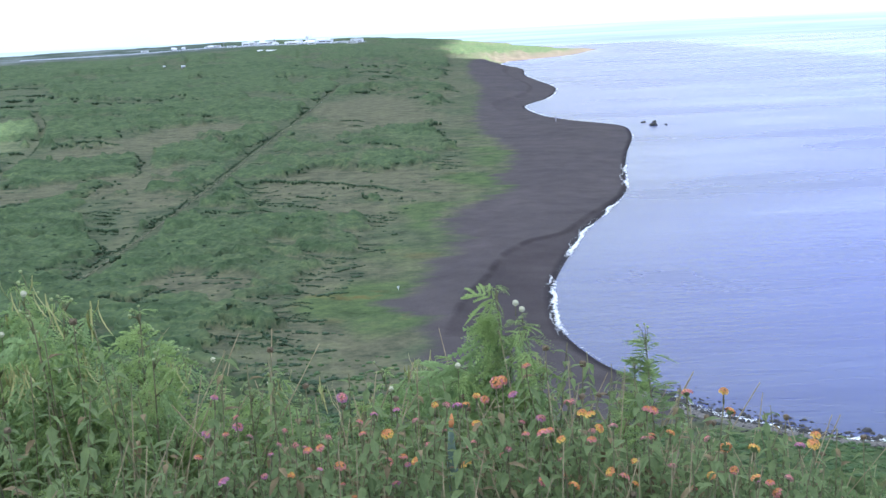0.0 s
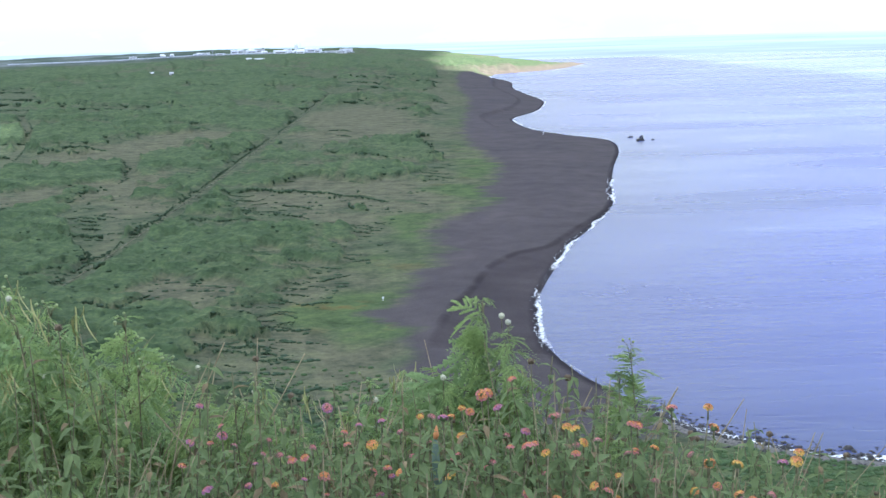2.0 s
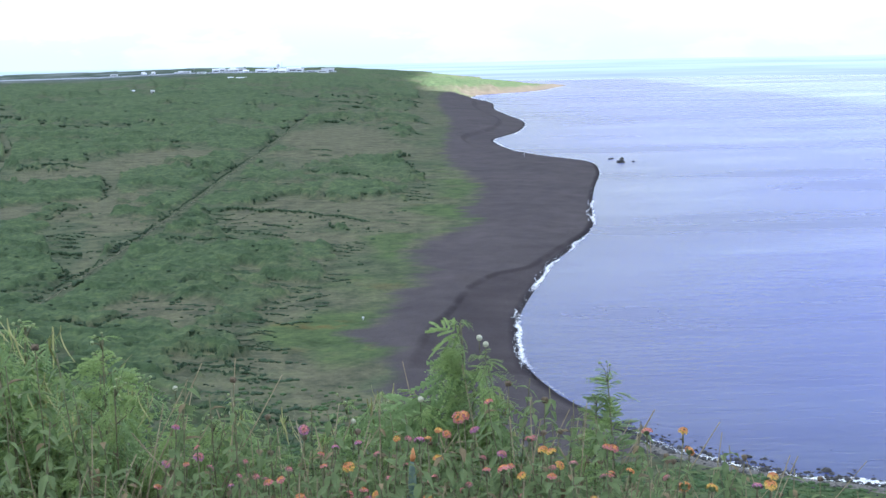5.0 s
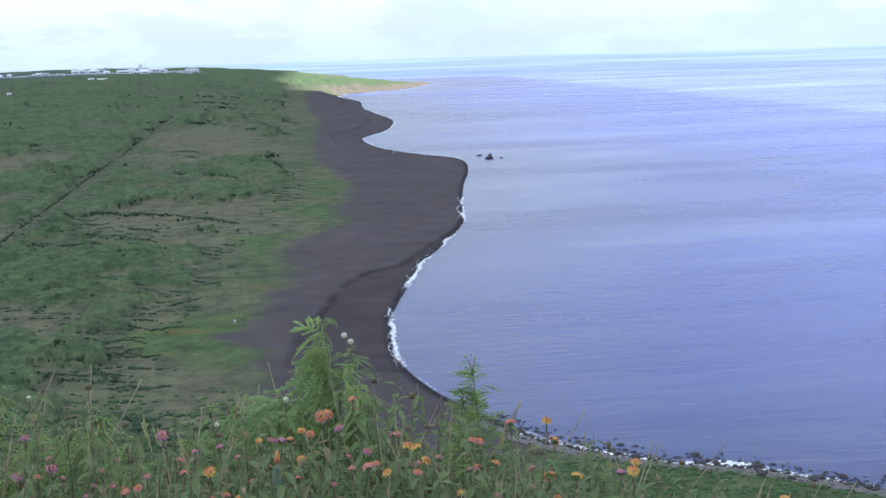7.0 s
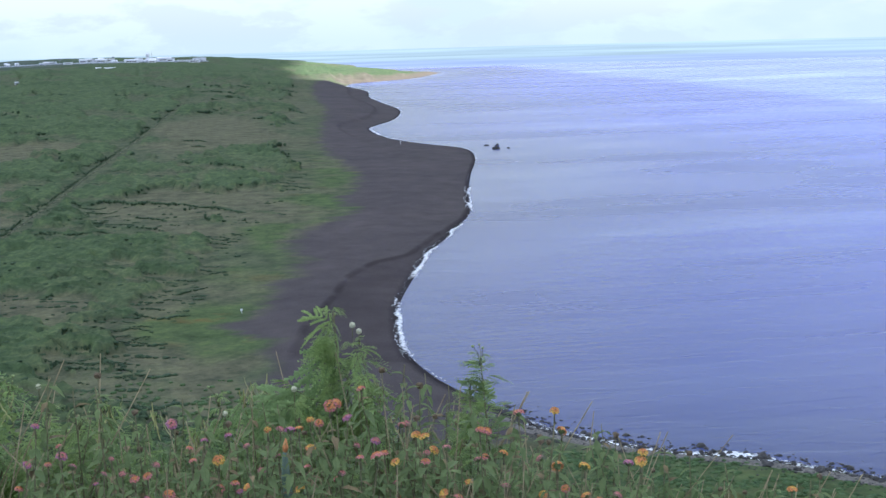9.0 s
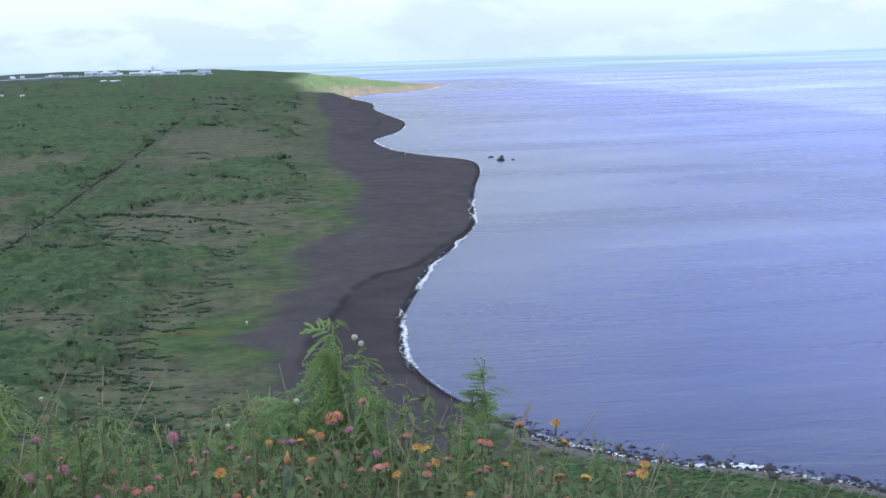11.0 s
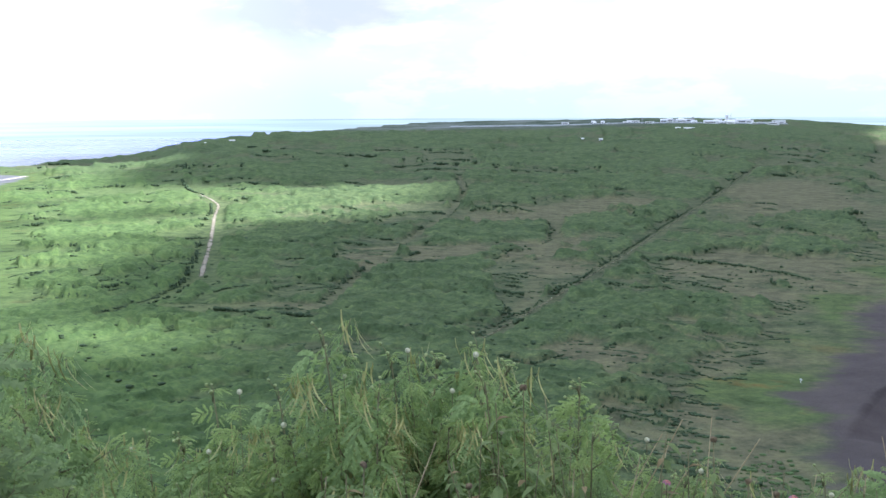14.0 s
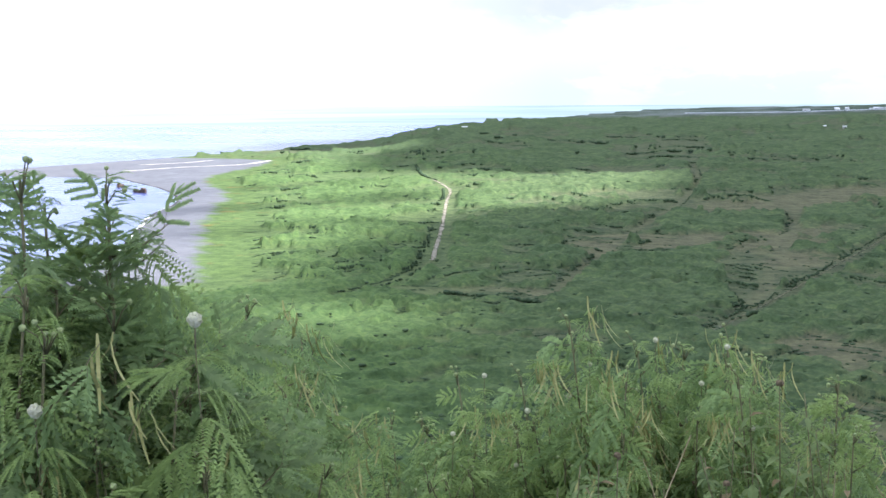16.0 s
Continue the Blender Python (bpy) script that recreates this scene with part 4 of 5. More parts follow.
def tube(points, radii, sides=5):
    p = np.asarray(points, float)
    d = np.gradient(p, axis=0)
    d /= np.linalg.norm(d, axis=1)[:, None]
    ref = np.array([0.3, 0.8, 0.1])
    u = np.cross(d, ref)
    u /= np.linalg.norm(u, axis=1)[:, None]
    w = np.cross(d, u)
    a = np.arange(sides) * 2 * math.pi / sides
    ring = np.cos(a)[None, :, None] * u[:, None] + np.sin(a)[None, :, None] * w[:, None]
    v = (p[:, None] + ring * np.asarray(radii, float)[:, None, None]).reshape(-1, 3)
    f = []
    for k in range(len(p) - 1):
        for s in range(sides):
            t = (s + 1) % sides
            f.append((k * sides + s, k * sides + t, (k + 1) * sides + t, (k + 1) * sides + s))
    f.append(tuple(range(sides))[::-1])
    f.append(tuple((len(p) - 1) * sides + s for s in range(sides)))
    return v, f


def box(x0, y0, z0, x1, y1, z1):
    v = [(x0, y0, z0), (x1, y0, z0), (x1, y1, z0), (x0, y1, z0), (x0, y0, z1), (x1, y0, z1), (x1, y1, z1), (x0, y1, z1)]
    return v, [(3, 2, 1, 0), (4, 5, 6, 7), (0, 1, 5, 4), (1, 2, 6, 5), (2, 3, 7, 6), (3, 0, 4, 7)]


def part(name, verts, faces, mat, parent, label="", smooth_shade=False):
    return mesh_object(name, verts, faces, mat, parent, label, smooth_shade)


def base(name, at, label, category, group="", turn=0.0):
    e = new(name)
    e.matrix_world = pose(*at, 0, 0, turn)
    e.empty_display_size = 0.2
    return tagged(e, label, category, group)


def land_at(x, y):
    xx, yy = np.array([float(x)]), np.array([float(y)])
    return float(land_height(xx, yy, edge_distance(xx, yy, COAST[::2]))[0])


# ---------------------------------------------------------------- boulders at the foot of the hill
def rock_mesh(seed, name="boulder"):
    bm = bmesh.new()
    bmesh.ops.create_icosphere(bm, subdivisions=2, radius=1.0)
    rnd = random.Random(seed)
    cuts = [(Vector((rnd.uniform(-1, 1), rnd.uniform(-1, 1), rnd.uniform(-0.4, 1))).normalized(), rnd.uniform(0.55, 0.85)) for _ in range(7)]
    for v in bm.verts:
        for n, k in cuts:
            over = v.co.dot(n) - k
            if over > 0:
                v.co -= n * over
        v.co *= 1 + 0.12 * (noise.noise(v.co * 2.3 + Vector((seed, 0, 0))))
        v.co.z *= 0.72
    me = bpy.data.meshes.new(name)
    bm.to_mesh(me)
    bm.free()
    me.materials.append(ROCK)
    return me


ROCKS = [rock_mesh(s) for s in range(7)]


def boulders():
    rnd = random.Random(5)
    near = EAST_SHORE[EAST_SHORE[:, 1] < 352]
    for k in range(290):
        i = rnd.randrange(len(near) - 1)
        p = near[i] + (near[i + 1] - near[i]) * rnd.random()
        d = near[i + 1] - near[i]
        n = np.array([d[1], -d[0]]) / np.hypot(*d)
        off = rnd.gauss(-0.8, 3.4)
        x, y = p + n * off
        size = rnd.choice((0.3, 0.4, 0.5, 0.6, 0.75, 1.0)) * rnd.uniform(0.8, 1.2)
        if rnd.random() < 0.05:
            size *= 1.7
        z = max(land_at(x, y), -0.25)
        ob = new("boulder", ROCKS[k % len(ROCKS)])
        ob.matrix_world = pose(x, y, z + 0.22 * size, rnd.uniform(-12, 12), rnd.uniform(-12, 12), rnd.uniform(0, 360)) @ Matrix.Diagonal((size * rnd.uniform(0.9, 1.5), size, size, 1))
        tagged(ob, "dark wet lava boulder at the water's edge" if off > 0 else "dark lava boulder on the stony shore", "boulder", "boulders along the shore")
    bm = bmesh.new()
    bmesh.ops.create_icosphere(bm, subdivisions=1, radius=1.0)
    ball, tri = np.array([v.co[:] for v in bm.verts]), [tuple(v.index for v in f.verts) for f in bm.faces]
    bm.free()
    noise_of_rock = np.random.RandomState(2)
    pile = Pile()
    for k in range(1100):
        i = rnd.randrange(len(near) - 1)
        d = near[i + 1] - near[i]
        n = np.array([d[1], -d[0]]) / np.hypot(*d)
        x, y = near[i] + d * rnd.random() + n * rnd.gauss(-1.6, 4.0)
        size = rnd.uniform(0.16, 0.55)
        v = ball * noise_of_rock.uniform(0.65, 1.25, (len(ball), 1)) * (1.3, 1.0, 0.7) * size
        pile.add(v + (x, y, max(land_at(x, y), -0.1) + 0.1 * size), tri)
    tagged(pile.make("rubble", ROCK, None, "", False), "small dark angular lava stones scattered along the shore", "stones", kind="stuff")
    for x, y, s in ((214, 1204, 4.6), (221, 1240, 3.0), (210, 1243, 2.4), (226, 1206, 1.6)):
        ob = new("sea_rock", ROCKS[int(x) % len(ROCKS)])
        ob.matrix_world = pose(x, y, 0.2, 0, 0, x * 7) @ Matrix.Diagonal((s * 1.5, s, s * 0.9, 1))
        tagged(ob, "black rock standing out of the sea off the beach", "rock", "rocks off the beach")


boulders()
shingle = spline([(150, 262), (124, 285), (97, 300), (79, 314), (68, 327), (58, 345)], 2.0)


def shingle_strip():
    d = np.gradient(shingle, axis=0)
    n = np.stack([d[:, 1], -d[:, 0]], 1) / np.hypot(d[:, 0], d[:, 1])[:, None]
    s = np.arange(len(shingle))
    rows = []
    for k in range(5):
        off = -5.6 + 1.5 * k + 2.2 * (fbm(s / 4.0, s * 0 + k, 50 + k, 3) - 0.5)
        p = shingle + n * off[:, None]
        c = edge_distance(p[:, 0], p[:, 1], COAST)
        z = land_height(p[:, 0], p[:, 1], c) + (0.25 if 0 < k < 4 else -0.05)
        rows.append(np.column_stack([p, z]))
    m = len(shingle)
    faces = [(k * m + i, (k + 1) * m + i, (k + 1) * m + i + 1, k * m + i + 1) for k in range(4) for i in range(m - 1)]
    ob = mesh_object("shingle", np.concatenate(rows), [f[::-1] for f in faces], GRAVEL)
    tagged(ob, "pale stony shingle between the grass slope and the surf", "shingle", kind="stuff")


shingle_strip()


# ---------------------------------------------------------------- wrecks off the western beach
def wreck(x, y, length, beam, height, turn, label):
    e = base("shipwreck", (x, y, -0.6), label, "shipwreck", "wrecks off the western beach", turn)
    n, ring = 9, []
    for k in range(n):
        u = k / (n - 1) * 2 - 1
        w = beam / 2 * (1 - abs(u) ** 3.2 * 0.75)
        top = height * (0.85 + 0.25 * u * u) * (1 - 0.25 * (k == 6))
        xx = u * length / 2
        ring += [(xx, -w * 0.75, 0), (xx, -w, top), (xx, -w * 0.82, top), (xx, -w * 0.82, top - 1.1),
                 (xx, w * 0.82, top - 1.1), (xx, w * 0.82, top), (xx, w, top), (xx, w * 0.75, 0)]
    faces = [(k * 8 + j, (k + 1) * 8 + j, (k + 1) * 8 + j + 1, k * 8 + j + 1) for k in range(n - 1) for j in range(7)]
    faces += [tuple(range(8))[::-1], tuple((n - 1) * 8 + j for j in range(8))]
    part("hull", ring, faces, RUST, e)
    v, f = box(-length * 0.38, -beam * 0.22, height - 1.2, -length * 0.2, beam * 0.22, height + 1.6)
    part("deckhouse", v, f, RUST, e, "broken stump of a deckhouse")
    return e


wreck(-1032, 1082, 24, 9, 4.6, 170, "rusted grounded ship hull lying in the shallows")
wreck(-1120, 1140, 20, 8, 4.0, 120, "rusted broken ship hull lying in the shallows")
far_rock = new("sea_rock", ROCKS[2])
far_rock.matrix_world = pose(-955, 1095, 1.6, 0, 0, 30) @ Matrix.Diagonal((4.2, 3.2, 2.2, 1))
tagged(far_rock, "dark lump of rock on the western sand", "rock")


# ---------------------------------------------------------------- the base on the plateau, huts, houses
def building(x, y, w, d, h, turn, label, pitched=True, name="house"):
    z = float(plain_height(np.array([float(x)]), np.array([float(y)]))[0])
    e = base(name, (x, y, z), label, "building", "buildings on the plateau", turn)
    v, f = box(-w / 2, -d / 2, -2.0, w / 2, d / 2, h)
    wall = part("wall", v, f, WHITE_PAINT, e)
    if pitched:
        g, o = h + d * 0.18, 0.5
        v = [(-w / 2 - o, -d / 2 - o, h), (w / 2 + o, -d / 2 - o, h), (w / 2 + o, d / 2 + o, h), (-w / 2 - o, d / 2 + o, h), (-w / 2 - o, 0, g), (w / 2 + o, 0, g)]
        part("roof", v, [(0, 1, 5, 4), (2, 3, 4, 5), (0, 4, 3), (1, 2, 5), (3, 2, 1, 0)], WHITE_PAINT, e)
    else:
        v, f = box(-w / 2 - 0.3, -d / 2 - 0.3, h, w / 2 + 0.3, d / 2 + 0.3, h + 0.8)
        part("roof", v, f, WHITE_PAINT, e, "flat roof slab")
    v, f = box(-w * 0.35, -d / 2 - 0.12, h * 0.35, w * 0.35, -d / 2 + 0.05, h * 0.62)
    part("window_band", v, f, GLASS_DARK, wall, "dark band of windows")
    return e


town = random.Random(21)
for k in range(34):
    if k < 26:
        bx, by, bw, bh = town.uniform(-650, -250), town.uniform(4110, 4310), town.uniform(12, 52), town.uniform(4, 11)
    else:
        bx, by, bw, bh = town.uniform(-1000, -650), town.uniform(4090, 4240), town.uniform(10, 36), town.uniform(4, 7)
    flat = town.random() < 0.5
    building(bx, by, bw, town.uniform(10, 24), bh, town.uniform(-12, 18), "white gabled shed on the far plateau" if flat else "white flat-roofed block on the far plateau", flat)
for bx, by, bw in ((-470, 3588, 30), (-505, 3610, 16)):
    building(bx, by, bw, 11, 5, 5, "white gabled shed on the far plateau")
for bx, by, bw in ((-1540, 2560, 14), (-1466, 2573, 20), (-1440, 2640, 14)):
    building(bx, by, bw, 9, 5, 28, "small white gabled house on the western rise")
building(-579, 2853, 9, 7, 6, 10, "small pale hut among the scrub", True, "hut")
building(-640, 2918, 12, 7, 5, 10, "small pale hut among the scrub", True, "hut")


def control_tower(x, y):
    z = float(plain_height(np.array([float(x)]), np.array([float(y)]))[0])
    e = base("control_tower", (x, y, z), "white control tower with a round dome on the plateau", "tower", "buildings on the plateau")
    v, f = tube([(0, 0, -2), (0, 0, 8), (0, 0, 17)], [5.5, 5.0, 4.6], 10)
    part("shaft", v, f, WHITE_PAINT, e)
    v, f = tube([(0, 0, 17), (0, 0, 18), (0, 0, 21), (0, 0, 22)], [6.5, 7.2, 7.2, 6.5], 10)
    part("cabin", v, f, WHITE_PAINT, e)
    a = np.linspace(0, math.pi / 2, 6)
    v, f = tube(np.column_stack([a * 0, a * 0, 22 + 5 * np.sin(a)]), np.maximum(5 * np.cos(a), 0.05), 12)
    part("dome", v, f, WHITE_PAINT, e, "round white radar dome", True)
    v, f = tube([(14, 0, -2), (14, 0, 14), (14, 0, 30)], [0.7, 0.6, 0.4], 6)
    part("mast", v, f, GREY_ROOF, e, "thin grey radio mast")
    return e


control_tower(-436, 4300)


def mast(x, y, h):
    z = float(plain_height(np.array([float(x)]), np.array([float(y)]))[0])
    e = base("radio_mast", (x, y, z), "dark radio mast with a box on top, on the ridge", "mast", "masts on the ridge")
    v, f = tube([(0, 0, -2), (0, 0, h)], [0.9, 0.7], 6)
    part("pole", v, f, GREY_ROOF, e)
    v, f = box(-2.6, -2.2, h - 2, 2.6, 2.2, h + 3.5)
    part("cabin", v, f, GREY_ROOF, e)


mast(-715, 4230, 12)
mast(-545, 4260, 14)
draped("runway", spline([(-1330, 3980), (-1000, 4080), (-600, 4170), (-230, 4215)], 25.0), 190.0, CONCRETE, "pale concrete runway across the far plateau", 23, 1.3)
draped("sand_strip", spline([(-1311, 1340), (-1305, 1398), (-1297, 1466), (-1262, 1562), (-1297, 1681)], 10.0), 16.0, PALE_SAND, "strip of pale bare sand behind the western beach", 27, 1.0)
draped("sand_strip", spline([(-1410, 1480), (-1399, 1525), (-1389, 1569), (-1395, 1640)], 10.0), 14.0, PALE_SAND, "strip of pale bare sand behind the western beach", 31, 1.0)


def marker(x, y, h, label):
    z = land_at(x, y)
    e = base("marker_post", (x, y, z), label, "post")
    v, f = tube([(0, 0, -0.3), (0, 0, h)], [0.12, 0.10], 6)
    part("post", v, f, WHITE_PAINT, e)
    v, f = box(-0.45, -0.05, h - 0.7, 0.45, 0.05, h)
    part("board", v, f, WHITE_PAINT, e)


marker(-19, 488, 1.7, "white marker post at the edge of the sand")
marker(124, 1271, 3.0, "pale marker post on the far black sand")

# ---------------------------------------------------------------- plants in front of the camera
def turned(v, m):
    a = np.array(m)
    return v @ a[:3, :3].T + a[:3, 3]


def pinnate_leaf(seed, pairs=5, leaflets=8, length=0.095, reach=0.052, leaflet=0.0078, droop=1.0, open_fan=1.0):
    """A feathery twice-divided leaf, along +x, drooping towards its end. Returns leaflets and stalk."""
    rnd = random.Random(seed)
    verts, faces, stalk = [], [], Pile()
    sway = rnd.uniform(-0.25, 0.25)

    def rib(u):
        return np.array([length * (0.16 + 0.84 * u) * (1 - 0.12 * droop * u * u), sway * length * u * u, length * (0.34 * u - 0.85 * droop * u * u)])

    stalk.add([(0, -0.0010, 0), (0, 0.0010, 0), rib(0.5) + (0, 0.0007, 0), rib(1), rib(0.5) - (0, 0.0007, 0)], [(0, 1, 2, 4), (4, 2, 3)])
    for k in range(pairs):
        u = k / (pairs - 1)
        root = rib(u)
        size = reach * (0.70 + 0.55 * math.sin(math.pi * (0.15 + 0.75 * u))) * rnd.uniform(0.85, 1.12)
        for side in (-1, 1):
            fan = math.radians(open_fan * (58 - 38 * u) + rnd.uniform(-11, 11))
            d = np.array([math.cos(fan), side * math.sin(fan), -0.30 - 0.45 * droop * u + rnd.uniform(-0.3, 0.25)])
            d /= np.linalg.norm(d)
            across = np.array([-d[1], d[0], 0.0])
            across /= np.linalg.norm(across)
            bow, fall = rnd.uniform(-0.15, 0.15), rnd.uniform(0.3, 0.75) * droop
            for j in range(leaflets):
                w = (j + 0.6) / leaflets
                p = root + d * size * w + across * bow * size * w * w + np.array([0, 0, -fall * size * w * w])
                ll = leaflet * (0.5 + 0.75 * math.sin(math.pi * (0.14 + 0.74 * w)))
                half = d * size * 0.80 / leaflets
                for s in (-1, 1):
                    tip = p + (across * s * 0.80 + d * 0.60) * ll + np.array([0, 0, rnd.uniform(-0.004, 0.0)])
                    n = len(verts)
                    verts += [p - half, tip, p + half]
                    faces.append((n, n + 1, n + 2))
    return np.array(verts), faces, np.concatenate(stalk.v), stalk.f


LEAVES = [pinnate_leaf(s, 5, 7, 0.110, 0.062, 0.0098, 0.6 + 0.35 * (s % 3)) for s in range(9)]
LEAVES_MID = [pinnate_leaf(s + 10, 6, 8, 0.120, 0.060, 0.0090, 0.6 + 0.3 * (s % 3)) for s in range(6)]
LEAVES_FULL = [pinnate_leaf(s + 20, 8, 14, 0.165, 0.088, 0.0120, 0.9 + 0.3 * (s % 3), 0.95) for s in range(5)]
LEAVES_SPRAY = [pinnate_leaf(s + 40, 4, 9, 0.090, 0.056, 0.0105, 0.4, 1.1) for s in range(6)]


def branch_line(rnd, foot, tip, steps=9):
    u = np.linspace(0, 1, steps)[:, None]
    foot, tip = np.array(foot, float), np.array(tip, float)
    side = np.array([rnd.uniform(-0.1, 0.1), rnd.uniform(-0.1, 0.1), 0.0])
    reach = tip - foot
    bow = np.array([reach[0], reach[1], 0]) * -0.35
    return foot + reach * u + (bow + side) * (4 * u * (1 - u)) * 0.5


def leafy(foliage, stems, rnd, line, leaf_set, first, gap, size, thick, sides=5, fresh=0.9, wind=0.0, rise0=-30):
    """Stem along a line with feathery leaves round it; wind turns them towards -x."""
    n = len(line)
    stems.add(*tube(line, np.linspace(thick, thick * 0.35, n), sides))
    s = np.concatenate([[0], np.cumsum(np.linalg.norm(np.diff(line, axis=0), axis=1))])
    at, turn = s[-1] * first, rnd.uniform(0, 6.28)
    while at < s[-1] * 0.99:
        p = np.array([np.interp(at, s, line[:, k]) for k in range(3)])
        u = at / s[-1]
        turn += 2.4 + rnd.uniform(-0.5, 0.5)
        way = math.atan2(math.sin(turn), math.cos(turn) - wind)
        g = size * rnd.uniform(0.6, 1.2) * (1 - 0.56 * max(0.0, (u - 0.5) / 0.5))
        rise = math.radians(rise0 + 34 * max(0, (u - 0.3) / 0.7) ** 2 + rnd.uniform(-36, 30))
        m = Matrix.Translation(p) @ Matrix.Rotation(way, 4, "Z") @ Matrix.Rotation(-rise, 4, "Y") @ Matrix.Rotation(rnd.uniform(-1.1, 1.1), 4, "X") @ Matrix.Scale(g, 4)
        lv, lf, sv, sf = rnd.choice(leaf_set)
        foliage.add(turned(lv, m), lf, 1 if u > fresh or rnd.random() < 0.2 else 0)
        stems.add(turned(sv, m), sf)
        at += gap * rnd.uniform(0.7, 1.3) * (1.1 - 0.66 * u)


def crown_tuft(foliage, stems, rnd, p, leaf_set, size, count=3):
    """The few young leaves at the end of a shoot."""
    for k in range(count):
        turn, rise = k * 2.4 + rnd.uniform(-0.4, 0.4), math.radians(rnd.uniform(5, 60))
        m = Matrix.Translation(p) @ Matrix.Rotation(turn, 4, "Z") @ Matrix.Rotation(-rise, 4, "Y") @ Matrix.Scale(size * rnd.uniform(0.18, 0.32), 4)
        lv, lf, sv, sf = rnd.choice(leaf_set)
        foliage.add(turned(lv, m), lf, 1)
        stems.add(turned(sv, m), sf)


def sprout(foliage, stems, rnd, line, leaf_set, first=0.35, gap=0.045, size=1.0, thick=0.006, twigs=0.0, wind=0.0, rise0=-30):
    """A branch: leaves along it and, every so often, a leafy side twig. Returns the ends of the twigs."""
    leafy(foliage, stems, rnd, line, leaf_set, first, gap, size, thick, 5, 0.9, wind, rise0)
    crown_tuft(foliage, stems, rnd, line[-1], leaf_set, size)
    ends = []
    if twigs:
        s = np.concatenate([[0], np.cumsum(np.linalg.norm(np.diff(line, axis=0), axis=1))])
        at, turn = s[-1] * first, rnd.uniform(0, 6.28)
        while at < s[-1] * 0.96:
            p = np.array([np.interp(at, s, line[:, k]) for k in range(3)])
            turn += 2.4 + rnd.uniform(-0.5, 0.5)
            reach = rnd.uniform(0.10, 0.25) * (1.15 - 0.5 * at / s[-1])
            up = rnd.uniform(0.1, 1.1)
            d = np.array([math.cos(turn), math.sin(turn), up]) / math.hypot(1, up)
            tip = p + d * reach
            mid = (p + tip) / 2 + (0, 0, -0.012)
            leafy(foliage, stems, rnd, np.array([p, mid, tip]), leaf_set, 0.2, 0.034, size, 0.0026, 3, 0.8, wind, rise0)
            ends.append(tip)
            at += twigs * rnd.uniform(0.7, 1.3)
    return ends


def ball_mesh(name, mat, radius, seed, spike, detail=3):
    bm = bmesh.new()
    bmesh.ops.create_icosphere(bm, subdivisions=detail, radius=radius)
    rnd = random.Random(seed)
    for v in bm.verts:
        v.co *= 1 + rnd.uniform(-spike, spike)
    me = bpy.data.meshes.new(name)
    bm.to_mesh(me)
    bm.free()
    me.materials.append(mat)
    return me


BALL = ball_mesh("flower_ball", PUFF, 0.0066, 1, 0.08)
BIG_BALL = ball_mesh("flower_ball", PUFF, 0.0078, 2, 0.14)
GREEN_BALL = ball_mesh("flower_bud", BUD, 0.0046, 3, 0.12, 2)
BROWN_BALL = ball_mesh("seed_head", BROWN_POD, 0.0055, 4, 0.3, 2)


def stuck(name, me, parent, at):
    ob = new(name, me)
    ob.parent = parent
    ob.location = at
    return ob


